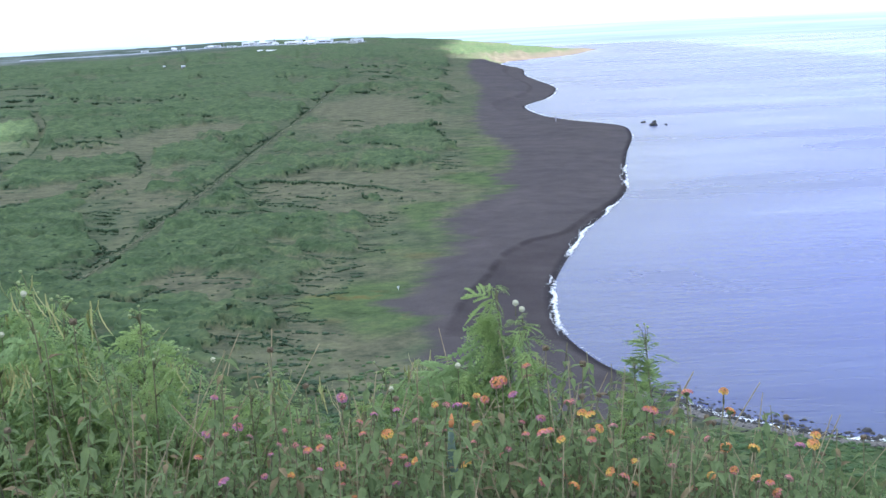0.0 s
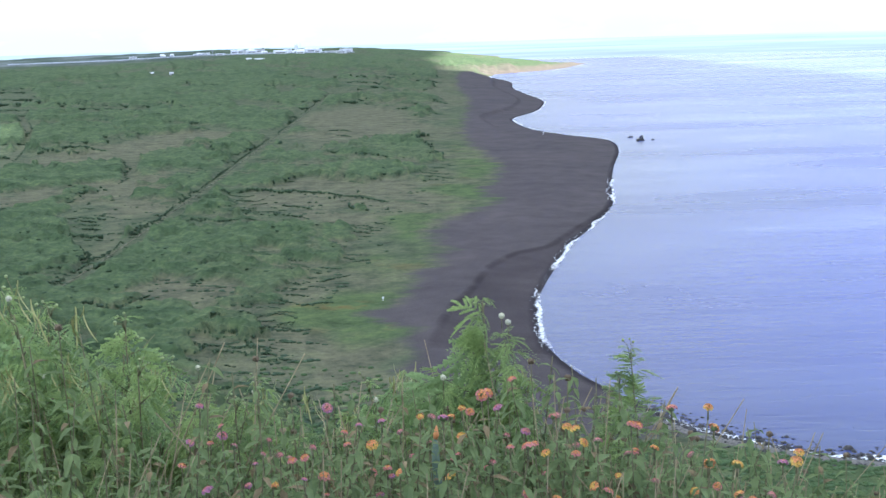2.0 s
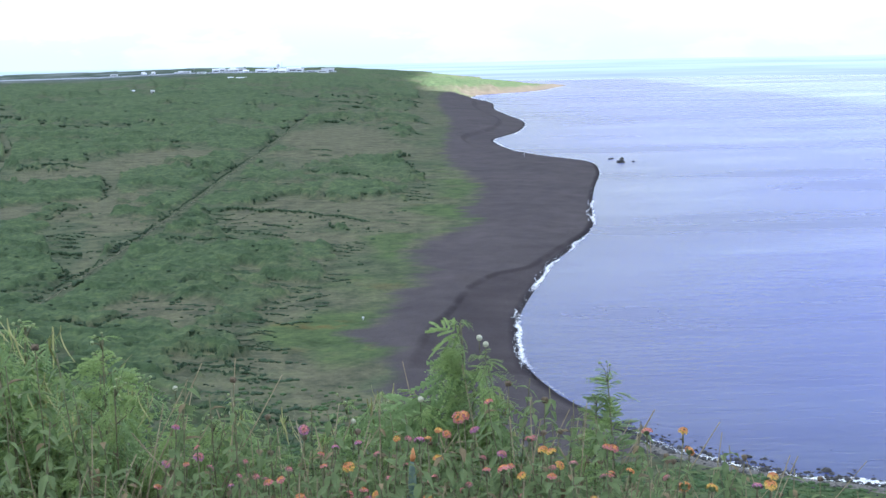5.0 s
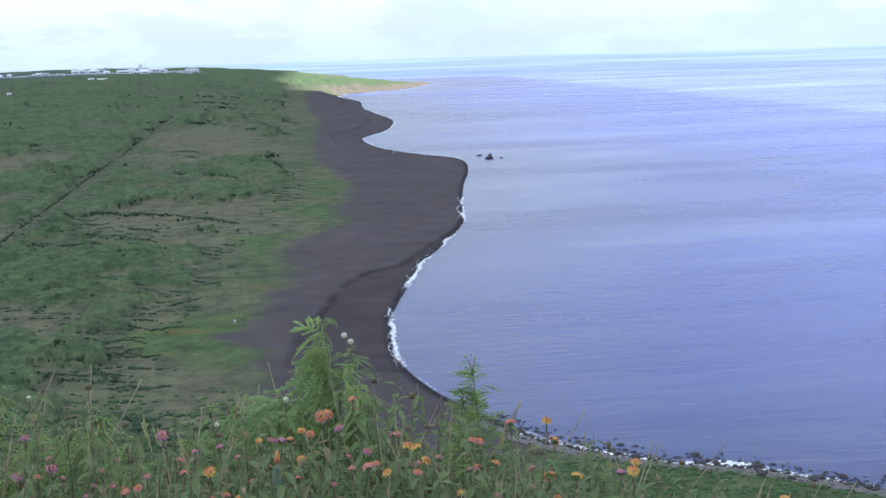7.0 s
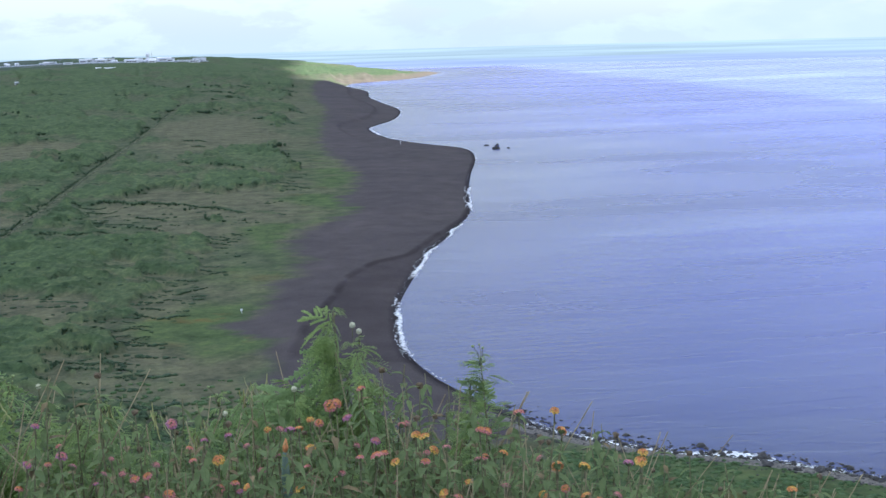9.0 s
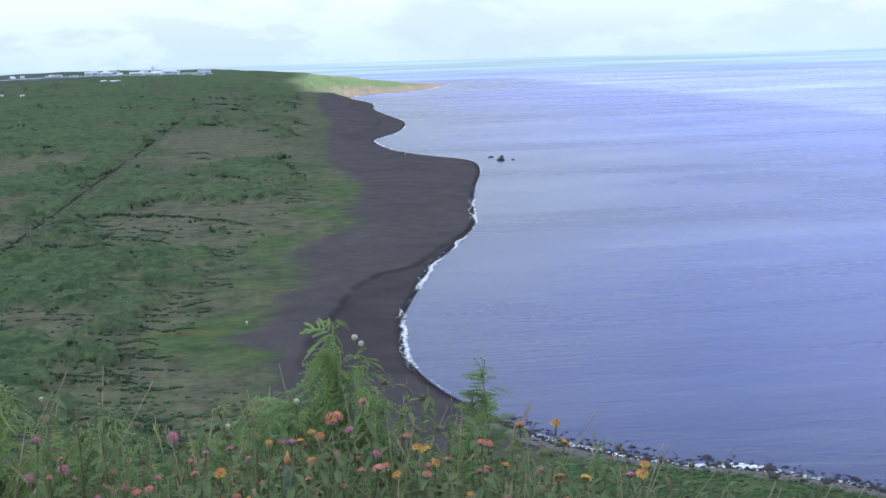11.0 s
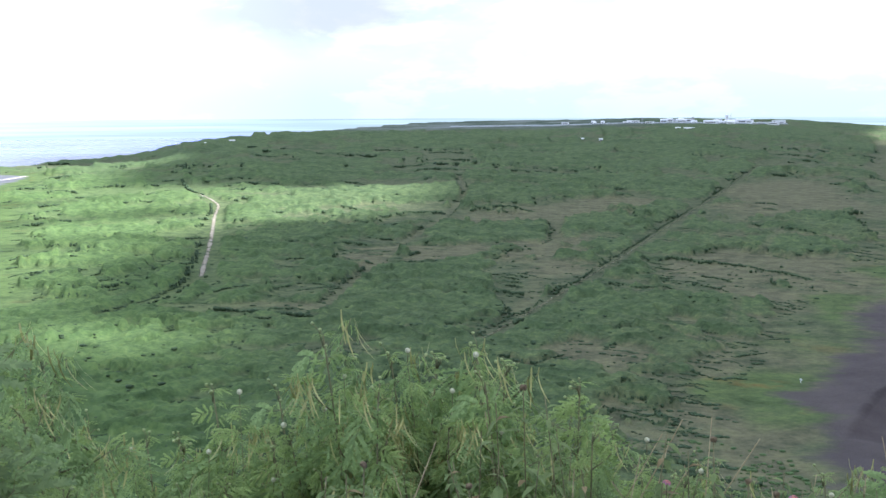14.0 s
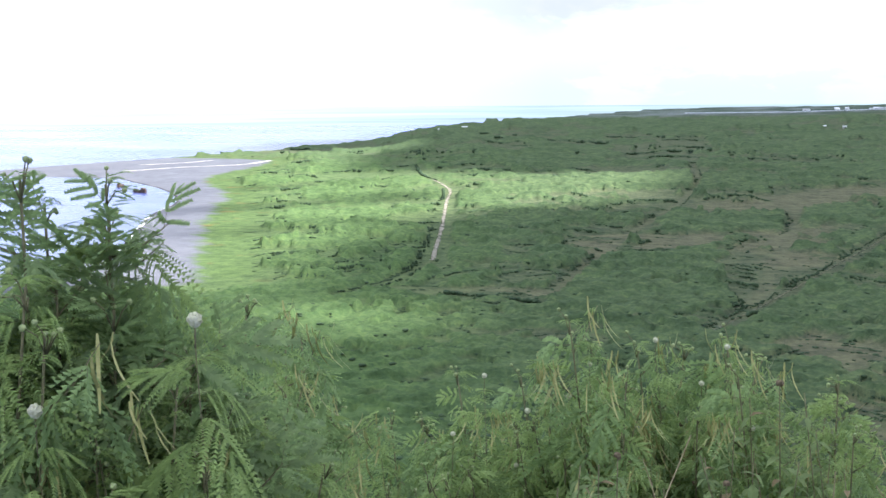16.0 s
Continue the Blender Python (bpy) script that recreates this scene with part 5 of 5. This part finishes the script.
def leucaena(seed, height, branches, leaf_set, spread=0.42, gap=0.05, twigs=0.085, low=0.62, pods=64, label="", wind=0.5, size=1.0, rise0=-14, mats=None, first=0.34):
    """A feathery shrub whose highest shoot stands over its root."""
    rnd = random.Random(seed)
    e = base("leucaena_shrub", (0, 0, 0), label, "shrub", "feathery shrubs")
    foliage, stems, hang = Pile(), Pile(), Pile()
    tips, ends = [], []
    for k in range(branches):
        a = k * 2.4 + rnd.uniform(-0.4, 0.4)
        d = 0.0 if k == 0 else spread * rnd.uniform(0.35, 1.0)
        h = height if k == 0 else height * rnd.uniform(low, 0.95)
        tip = (d * math.cos(a), d * math.sin(a), h)
        line = branch_line(rnd, (0.03 * math.cos(a), 0.03 * math.sin(a), -0.12), tip)
        ends += sprout(foliage, stems, rnd, line, leaf_set, first, gap, size * rnd.uniform(0.85, 1.15), 0.0055, twigs, wind, rise0)
        tips.append((line[-1], line[-2], line[-3]))
    for tip, below, lower in tips:
        # a loose cluster of green buds above the last leaves
        for j in range(rnd.randint(2, 5)):
            at = np.array(tip) + np.array([rnd.uniform(-0.028, 0.028), rnd.uniform(-0.028, 0.028), rnd.uniform(-0.02, 0.035)])
            stems.add(*tube([np.array(tip) - (0, 0, 0.03), (np.array(tip) + at) / 2 + (0.004, 0, -0.006), at], [0.0014, 0.0012, 0.001], 3))
            bud = stuck("flower_bud", GREEN_BALL, e, at)
            bud.scale = (rnd.uniform(0.6, 1.1),) * 3
        if rnd.random() < 0.3:
            at = np.array(below) + (rnd.uniform(-0.05, 0.05), rnd.uniform(-0.05, 0.05), 0.03)
            stems.add(*tube([np.array(below), at], [0.0012, 0.001], 3))
            stuck("seed_head", BROWN_BALL, e, at)
    ends = [p for p in ends if p[2] > 0.45 * height] or [tips[0][0]]
    for k in range(pods):
        if k % 7 == 0:
            knot = np.array(rnd.choice(ends))
        p = knot + (rnd.uniform(-0.035, 0.035), rnd.uniform(-0.035, 0.035), rnd.uniform(-0.03, 0.02))
        ll, w, a = rnd.uniform(0.05, 0.09), rnd.uniform(0.0015, 0.0024), rnd.uniform(0, 6.28)
        c, s = math.cos(a), math.sin(a)
        vs = []
        for u in np.linspace(0, 1, 5):
            bend = 0.045 * u * u
            ww = w * (0.35 + 0.9 * math.sin(math.pi * min(0.95, 0.1 + 0.85 * u)))
            for sg in (-1, 1):
                vs.append(p + np.array([bend * c - sg * ww * s, bend * s + sg * ww * c, -ll * u]))
        hang.add(vs, [(2 * i, 2 * i + 1, 2 * i + 3, 2 * i + 2) for i in range(4)])
    stems.make("stem", STEM, e)
    tagged(foliage.make("foliage", mats or [LEUC_LEAF, LEUC_FINE], e, "feathery green leaflets", False), kind="stuff")
    if pods:
        tagged(hang.make("seed_pod", POD, e, "hanging yellow-green seed pods", False), kind="stuff")
    return e


def at_view(az, el, d):
    a = math.radians(az)
    x = float(np.interp(az, [10, 24, 36], [0.03, -0.07, -0.13]))  # the lookout's edge runs a little westwards
    return np.array([x - d * math.sin(a), 0.02 + d * math.cos(a), EYE + d * math.tan(math.radians(el))])


def root_under(p, lean=0.0):
    x, y = p[0], p[1]
    return np.array([x, y, float(plain_height(np.array([x]), np.array([y]))[0])])


H0 = 1.7
SHRUB_LABEL = "feathery green shrub with cream flower balls on the hillside"
VARIANTS = [leucaena(40 + k, H0, 7, LEAVES, 0.36, 0.040, 0.095, 0.66, (280, 40, 200, 70)[k], SHRUB_LABEL, 0.45) for k in range(4)]
SPIRE = [leucaena(60 + k, H0, 3, LEAVES_MID, 0.15, 0.018, 0.075, 0.7, 4, "slender feathery green shrub bent by the wind above the flowers", 1.2, 1.1, -12) for k in range(2)]
CLOSE = [leucaena(80 + k, H0, 7, LEAVES_FULL, 0.26, 0.055, 0.20, 0.78, 30, "tall feathery shrub with buds close to the path", 0.3) for k in range(2)]
SPRAYS = [leucaena(90 + k, H0, 4, LEAVES_SPRAY, 0.20, 0.024, 0.10, 0.74, 0, "dark upright shrub sprays with round seed heads close to the path", 0.1, 1.15, 18, [LEUC_DARK, LEUC_LEAF]) for k in range(2)]
SPRIG = [leucaena(70 + k, H0, 2, LEAVES_MID, 0.06, 0.016, 0.0, 0.93, 0, "slender young feathery shoot on a bare dark stem", 0.4, 0.72, 22, None, 0.84) for k in range(2)]
used = set()


def plant(pool, az, el, d, rnd):
    top = at_view(az, el, d)
    root = root_under(top)
    s = (top[2] - root[2]) / H0
    src = rnd.choice(pool)
    m = pose(*root, 0, 0, rnd.uniform(-45, 45)) @ Matrix.Diagonal((s, s * rnd.choice((-1, 1)), s, 1))
    if src.name in used:
        return copy_thing(src, m)
    used.add(src.name)
    src.matrix_world = m
    return src


# shoots that stand out against the plain: heading, height angle of the tip, distance
SHOOTS = [(19.9, -11.4, 3.2), (18.2, -10.9, 3.1), (16.9, -12.5, 3.3), (13.9, -12.6, 3.0), (12.3, -14.8, 3.4), (10.7, -15.9, 3.2),
          (8.5, -16.4, 3.3), (4.3, -17.1, 3.2), (0.9, -16.8, 3.0), (21.9, -11.8, 3.1), (23.7, -12.2, 3.2), (24.8, -10.8, 2.9),
          (26.8, -13.3, 3.3), (29.5, -13.6, 3.2), (32.6, -13.4, 3.4), (36.7, -11.3, 2.3), (39.2, -10.2, 2.0)]
SPIRES = [(-2.4, -12.6, 2.9), (-3.8, -14.2, 2.8)]
SPRIGS = [(-9.4, -14.9, 2.5), (-7.8, -14.9, 2.5), (-8.7, -16.2, 2.55)]
NEAR_SHOOTS = [(48.2, -4.2, 1.55), (45.6, -5.2, 1.6), (42.3, -5.8, 1.5), (41.6, -8.6, 1.35), (50.5, -6.5, 1.35), (46.5, -8.5, 1.35), (54.0, -2.5, 1.6),
               (39.5, -12.0, 1.8), (44.0, -11.0, 1.5), (48.5, -11.5, 1.35), (51.5, -9.5, 1.5), (37.5, -14.0, 1.9), (42.0, -15.0, 1.5), (46.5, -15.5, 1.35), (49.5, -16.0, 1.4)]
SPRAY_SHOOTS = [(49.2, -3.1, 1.5), (47.2, -2.9, 1.55), (45.5, -3.4, 1.55), (42.6, -4.6, 1.55), (42.0, -5.6, 1.5), (43.8, -6.6, 1.5)]
# the outline that the thicket keeps below
OUT_AZ = [-34, -28, -21, -17, -13.7, -10.5, -5.9, -1, 2.6, 5.4, 7.6, 11.7, 14, 18, 21, 25, 28, 33.6, 37, 40, 45, 54]
OUT_EL = [-21.8, -21.2, -20.6, -19.6, -18.7, -17.7, -17.0, -16.4, -16.8, -17.4, -17.4, -15.4, -13.4, -11.4, -11.8, -11.8, -13.6, -13.4, -11.4, -10.2, -8.0, -5.0]
rng = random.Random(12)
for az, el, d in SHOOTS:
    plant(VARIANTS[::2] if 15 < az < 27 else VARIANTS, az, el, d, rng)
for k in range(9):
    plant(VARIANTS[::2], 13.5 + 1.5 * k, np.interp(13.5 + 1.5 * k, OUT_AZ, OUT_EL) - (1.6, 3.4, 2.4)[k % 3], 2.7 + 0.15 * (k % 3), rng)
for k, az in enumerate((-4.6, -3.0, -1.4, 0.2, 1.8, 3.2, 5.6, 7.2, 9.6)):
    plant(VARIANTS, az, np.interp(az, OUT_AZ, OUT_EL) - (0.9, -0.3, 1.3, 0.2)[k % 4], 2.75 + 0.1 * (k % 4), rng)
for az, el, d in SPIRES:
    plant(SPIRE, az, el, d, rng)
for az, el, d in SPRIGS:
    plant(SPRIG, az, el, d, rng)
for k, (az, el, d) in enumerate(NEAR_SHOOTS):
    plant(CLOSE if k < 7 else VARIANTS, az, el, d, rng)
for az, el, d in SPRAY_SHOOTS:
    plant(SPRAYS, az, el, d, rng)
for k in range(10):
    az = 3 + 44 * (k + rng.uniform(0.1, 0.9)) / 10
    d = rng.uniform(2.6, 4.0) if az < 36 else rng.uniform(1.6, 2.2)
    plant(VARIANTS, az, np.interp(az, OUT_AZ, OUT_EL) - rng.uniform(0.8, 5.0), d, rng)


# ---------------------------------------------------------------- lantana
def lantana_leaf(pile, at, way, up, size, fold=0.25, slot=0):
    """An ovate leaf folded along its midrib, its point drooping."""
    way, up = np.array(way, float), np.array(up, float)
    way /= np.linalg.norm(way)
    side = np.cross(up, way)
    side /= np.linalg.norm(side)
    up = np.cross(way, side)
    vs, n = [], 4
    for k in range(n):
        u = k / (n - 1)
        w = size * (0.03, 0.23, 0.17, 0.01)[k]
        c = np.array(at) + way * size * u - up * size * 0.42 * u * u
        vs += [c - side * w + up * w * fold, c, c + side * w + up * w * fold]
    f = []
    for k in range(n - 1):
        a, b = 3 * k, 3 * k + 3
        f += [(a, a + 1, b + 1, b), (a + 1, a + 2, b + 2, b + 1)]
    pile.add(vs, f, slot)


def lantana_head(kind, seed):
    outer, inner = {"orange": (ORANGE, YELLOW), "yellow": (YELLOW, ORANGE), "rose": (PINK, ORANGE), "magenta": (MAGENTA, PINK), "faded": (FADED, PINK)}[kind]
    rnd = random.Random(seed)
    p = Pile()
    n = 22
    for k in range(n):
        z = 1 - 0.95 * (k + 0.5) / n
        a = k * 2.39996
        r = math.sqrt(1 - z * z)
        nrm = np.array([r * math.cos(a), r * math.sin(a), z])
        c = nrm * np.array([0.0135, 0.0135, 0.0095])
        u = np.cross(nrm, (0.2, 0.3, 1.0))
        u /= np.linalg.norm(u)
        w = np.cross(nrm, u)
        vs = [c - nrm * 0.002]
        rad = 0.0047 * rnd.uniform(0.85, 1.15)
        spin = rnd.uniform(0, 6.28)
        for j in range(10):
            b = spin + j * math.pi / 5
            g = rad if j % 2 == 0 else rad * 0.62
            vs.append(c + (u * math.cos(b) + w * math.sin(b)) * g + nrm * (0.0012 if j % 2 == 0 else 0))
        p.add(vs, [(0, 1 + j, 1 + (j + 1) % 10) for j in range(10)], 1 if k < 8 else 0)
    p.add(*tube([(0, 0, -0.006), (0, 0, 0.004)], [0.006, 0.009], 7), 2)
    ob = p.make("flower_head", [outer, inner, LANT_LEAF])
    me = ob.data
    bpy.data.objects.remove(ob)
    return me


HEADS = {k: [lantana_head(k, 7 * i + 3) for i in range(2)] for k in ("orange", "yellow", "rose", "magenta", "faded")}
COLOUR_WORD = {"orange": "orange and yellow", "yellow": "golden yellow", "rose": "pink and orange", "magenta": "magenta", "faded": "small faded dusty pink"}


def lantana_stem(foliage, stems, rnd, line, first, gap, size=0.045, thick=0.0024):
    stems.add(*tube(line, np.linspace(thick, thick * 0.45, len(line)), 4))
    s = np.concatenate([[0], np.cumsum(np.linalg.norm(np.diff(line, axis=0), axis=1))])
    at, turn = s[-1] * first, rnd.uniform(0, 3.1)
    while at < s[-1] - 0.015:
        p = np.array([np.interp(at, s, line[:, k]) for k in range(3)])
        turn += 1.57 + rnd.uniform(-0.3, 0.3)
        for side in (0, math.pi):
            a = turn + side
            way = (math.cos(a), math.sin(a), rnd.uniform(-0.9, 0.7))
            lantana_leaf(foliage, p, way, (0, 0, 1), size * rnd.uniform(0.55, 1.15), rnd.uniform(0.1, 0.5), 1 if rnd.random() < 0.07 else 0)
        at += gap * rnd.uniform(0.8, 1.2)


def lantana_bush(seed):
    """A tangle of leafy lantana stems, about a metre high, no flowers of its own but withered heads."""
    rnd = random.Random(seed)
    e = base("lantana_bush", (0, 0, 0), "tangled lantana bush with rough green leaves and withered heads", "shrub", "lantana bushes")
    foliage, stems = Pile(), Pile()
    for k in range(22):
        a, d = k * 2.4, 0.34 * rnd.uniform(0.2, 1)
        h = 1.0 * (rnd.uniform(0.72, 1.0) if k else 1.0)
        line = branch_line(rnd, (0.04 * math.cos(a), 0.04 * math.sin(a), -0.1), (d * math.cos(a) * (k > 0), d * math.sin(a) * (k > 0), h), 7)
        lantana_stem(foliage, stems, rnd, line, 0.42, 0.020, 0.031)
        if k == 1:
            stuck("seed_head", BROWN_BALL, e, line[-1])
    for k in range(11):
        a, d = rnd.uniform(0, 6.28), rnd.uniform(0.05, 0.35)
        line = branch_line(rnd, (0, 0, 0.1), (1.1 * d * math.cos(a), 1.1 * d * math.sin(a), rnd.uniform(0.75, 0.97)), 6)
        stems.add(*tube(line, np.linspace(0.0026, 0.001, 6), 4), 1)
    stems.make("stem", [STEM, STRAW], e, "thin brown stems and bare dry twigs")
    tagged(foliage.make("foliage", [LANT_LEAF, WITHERED], e, "rough oval green leaves, some withered", False), kind="stuff")
    return e


BUSHES = [lantana_bush(s) for s in (3, 5, 8, 13)]


def place_bush(az, el, d, rnd):
    top = at_view(az, el, d)
    root = root_under(top)
    src = rnd.choice(BUSHES)
    s = top[2] - root[2]
    m = pose(*root, 0, 0, rnd.uniform(0, 360)) @ Matrix.Scale(max(s, 0.35), 4)
    if src.name in used:
        return copy_thing(src, m)
    used.add(src.name)
    src.matrix_world = m
    return src


for k in range(92):
    az = -24 + 29 * (k + rng.uniform(0, 1)) / 56 if k < 56 else -33 + 50 * (k - 56 + rng.uniform(0, 1)) / 36
    place_bush(az, np.interp(az, OUT_AZ, OUT_EL) - rng.uniform(0.0, 3.0), rng.uniform(2.1, 3.0), rng)
for k in range(14):
    place_bush(14 + 20 * (k + rng.uniform(0, 1)) / 14, -18.6 - rng.uniform(0.0, 2.5), rng.uniform(1.8, 2.2), rng)
for k in range(7):
    plant(VARIANTS, 15 + 26 * (k + rng.uniform(0, 1)) / 7, -16.5 - rng.uniform(0.0, 3.0), rng.uniform(2.0, 2.6), rng)


def flowering(az, el, d, kind, rnd, small=1.0):
    """One lantana stem from the ground up to its flower head."""
    top = at_view(az, el, d)
    root = root_under(top)
    h = top[2] - root[2]
    e = base("lantana_plant", root, f"leafy lantana stem with a {COLOUR_WORD[kind]} flower head", "flower", "flowering lantana stems")
    foliage, stems = Pile(), Pile()
    lean = np.array([rnd.uniform(-0.12, 0.12), rnd.uniform(-0.12, 0.12), 0])
    line = branch_line(rnd, lean + (0, 0, -0.05), (0, 0, h), 8)
    line = np.vstack([line * (1, 1, (h - 0.02) / h), [(0, 0, h)]])
    lantana_stem(foliage, stems, rnd, line[:-1], 0.45, 0.019, 0.034)
    stems.add(*tube(line[-2:], [0.0016, 0.0013], 4))
    stems.make("stem", STEM, e)
    foliage.make("leaves", [LANT_LEAF, WITHERED], e, "", False)
    head = stuck("flower_head", rnd.choice(HEADS[kind]), e, (0, 0, h))
    head.rotation_euler = (rnd.uniform(-0.2, 0.9), rnd.uniform(-0.4, 0.4), rnd.uniform(0, 6))
    g = rnd.uniform(0.5, 0.78) * small
    head.scale = (g, g, g)
    return e


FLOWERS = {
    "orange": [(-13.3, -18.4), (-1.2, -18.9), (-13.1, -20.0), (-14.5, -21.3), (-5.8, -21.8), (8.1, -20.6), (1.9, -20.4), (-10.5, -19.4), (-24.1, -20.6), (-8.8, -20.7)],
    "yellow": [(-13.0, -17.5), (-7.1, -19.2), (-6.7, -18.6), (-6.3, -18.5), (-5.3, -19.7), (-14.4, -20.0), (-17.2, -19.3), (-17.1, -19.7), (-0.6, -20.7), (3.2, -19.1)],
    "rose": [(-11.3, -17.6), (-9.7, -18.4), (-9.4, -18.35), (-4.4, -19.4), (-2.5, -16.9), (-2.2, -17.0), (-3.7, -16.3), (-0.9, -19.8), (-9.3, -20.7), (3.2, -20.3), (6.5, -19.5),
             (-15.5, -21.9), (-5.5, -21.3), (5.6, -20.4), (7.1, -19.6), (2.5, -20.2)],
    "magenta": [(-16.5, -19.8), (-4.3, -18.7), (2.9, -21.4), (11.6, -18.4), (5.3, -17.3), (11.0, -20.6), (-3.0, -17.6), (10.3, -18.2)],
}
for kind, spots in FLOWERS.items():
    for az, el in spots:
        flowering(az, el, rng.uniform(1.9, 2.15), kind, rng)


for k in range(64):
    az = -18 + 30 * (k + rng.uniform(0, 1)) / 64
    el = float(np.interp(az, OUT_AZ, OUT_EL)) - rng.uniform(1.0, 5.0)
    flowering(az, el, rng.uniform(1.9, 2.15), rng.choice(("rose", "rose", "orange", "faded", "faded", "magenta") if az < 2 else ("faded", "faded", "magenta", "rose")), rng, 0.85 if az < 2 else 0.65)


# ---------------------------------------------------------------- twigs with flower balls, dry stalks, grass
def ball_twig(az, el, d, me, rnd, size=1.0):
    top = at_view(az, el, d)
    root = root_under(top)
    h = top[2] - root[2]
    e = base("flowering_twig", root, "green shrub twig ending in a round cream flower ball", "flower", "twigs with flower balls")
    foliage, stems = Pile(), Pile()
    lean = np.array([rnd.uniform(-0.15, 0.15), rnd.uniform(-0.1, 0.1), 0])
    line = branch_line(rnd, lean + (0, 0, -0.05), (0, 0, h), 8)
    line = np.vstack([line * (1, 1, (h - 0.03) / h), [(0, 0, h)]])
    leafy(foliage, stems, rnd, line[:-1], LEAVES if d > 1.6 else LEAVES_FULL, 0.6, 0.04, 0.85, 0.002)
    crown_tuft(foliage, stems, rnd, line[-2] - (0, 0, 0.015), LEAVES if d > 1.6 else LEAVES_FULL, 0.75, 4)
    stems.add(*tube(line[-2:], [0.0012, 0.001], 4))
    stems.make("stem", STEM, e)
    foliage.make("leaves", [LEUC_LEAF, LEUC_FINE], e, "", False)
    b = stuck("flower_ball", me, e, (0, 0, h))
    b.scale = (size, size, size)


BALLS_EAST = [(18.3, -11.2), (19.3, -12.9), (17.2, -14.8), (19.4, -16.4), (11.1, -15.0), (8.7, -16.3), (9.0, -18.1), (2.9, -17.0), (-3.3, -13.3), (-3.6, -13.6), (-0.4, -16.1)]
BALLS_WEST = [(23.9, -12.2), (28.5, -12.8), (24.8, -13.7), (29.9, -15.5), (27.1, -16.9), (24.9, -17.3), (22.9, -15.7), (26.6, -14.4), (18.6, -15.6), (17.2, -15.9), (33.2, -15.2), (21.2, -11.0)]
for az, el in BALLS_EAST + BALLS_WEST:
    ball_twig(az, el, 2.95 if az > 5 else 2.75, BALL, rng, rng.uniform(0.85, 1.1))
ball_twig(41.8, -9.7, 1.25, BIG_BALL, rng)
ball_twig(49.1, -13.4, 1.3, BIG_BALL, rng, 0.95)
ball_twig(42.9, -13.5, 2.2, BALL, rng, 0.8)
ball_twig(42.8, -15.5, 2.2, BALL, rng, 0.8)


def stalk(az, el, d, rnd):
    top = at_view(az, el, d)
    root = root_under(top)
    h = top[2] - root[2]
    line = branch_line(rnd, (rnd.uniform(-0.16, 0.16), rnd.uniform(-0.1, 0.1), -0.05), (0, 0, h), 8)
    line[1:-1] += np.array([[rnd.uniform(-0.03, 0.03), rnd.uniform(-0.03, 0.03), 0] for _ in range(6)])
    v, f = tube(line, np.linspace(0.0019, 0.0008, 8), 4)
    ob = mesh_object("dry_stalk", v, f, STRAW)
    ob.location = root
    tagged(ob, "bare dry straw-coloured stalk among the lantana", "stalk", "dry stalks")


for az, el in [(-5.7, -15.1), (-6.2, -16.0), (-11.0, -18.4), (-10.6, -18.8), (-12.2, -19.0), (-9.0, -19.4), (-7.6, -18.1), (-3.4, -19.6), (-1.8, -20.2), (0.6, -20.4), (-14.8, -19.6), (-6.9, -20.1)]:
    stalk(az, el - 1.1, rng.uniform(1.85, 2.1), rng)
for k in range(13):
    stalk(-15 + 22 * (k + rng.uniform(0, 1)) / 13, -19.2 - rng.uniform(0.0, 2.5), rng.uniform(1.75, 1.95), rng)


def spike(az, el, d):
    top = at_view(az, el, d)
    root = root_under(top)
    h = top[2] - root[2]
    e = base("spike_leaf", root, "blue-green folded spike leaf with an orange tip", "plant")
    v, f = tube([(0, 0, -0.05), (0.01, 0, h * 0.6), (0, 0, h - 0.085), (0, 0, h - 0.03), (0, 0, h - 0.012)], [0.006, 0.007, 0.011, 0.006, 0.003], 6)
    part("leaf", v, f, SPIKE, e, "", True)
    v, f = tube([(0, 0, h - 0.014), (0.002, 0, h - 0.005), (0.003, 0, h + 0.012)], [0.004, 0.006, 0.001], 6)
    part("tip", v, f, ORANGE, e, "orange bud", True)


SPIKE = plain_material("blue_green_blade", (0.09, 0.13, 0.10), (0.14, 0.19, 0.14), 40.0, 0.6, 0.3)
spike(0.1, -18.6, 2.2)


def grass():
    rnd = np.random.RandomState(3)
    p = Pile()
    n = 7500
    for k in range(n):
        az = rnd.uniform(-34, 53)
        d = rnd.uniform(1.9, 4.6)
        x, y = -d * math.sin(math.radians(az)), d * math.cos(math.radians(az))
        limit = EYE + d * math.tan(math.radians(np.interp(az, OUT_AZ, OUT_EL) - 1.0))
        z = 108.4 * (1 - max(d - 2, 0) / 236) ** 1.4
        h = min(rnd.uniform(0.35, 1.0), max(limit - z, 0.15))
        a, b = rnd.uniform(0, 6.28), rnd.uniform(0.05, 0.3) * h
        w = rnd.uniform(0.002, 0.0045)
        vs = []
        for u in (0, 0.4, 0.75, 1.0):
            cx, cy = x + b * u * u * math.cos(a), y + b * u * u * math.sin(a)
            ww = w * (1 - u * 0.92)
            vs += [(cx - ww * math.sin(a), cy + ww * math.cos(a), z - 0.03 + h * u), (cx + ww * math.sin(a), cy - ww * math.cos(a), z - 0.03 + h * u)]
        p.add(vs, [(0, 1, 3, 2), (2, 3, 5, 4), (4, 5, 7, 6)], 1 if rnd.rand() < 0.10 else 0)
    tagged(p.make("grass", [LANT_LEAF, STRAW], None, "", False), "long green and straw-coloured grass between the shrubs", "grass", kind="stuff")


grass()
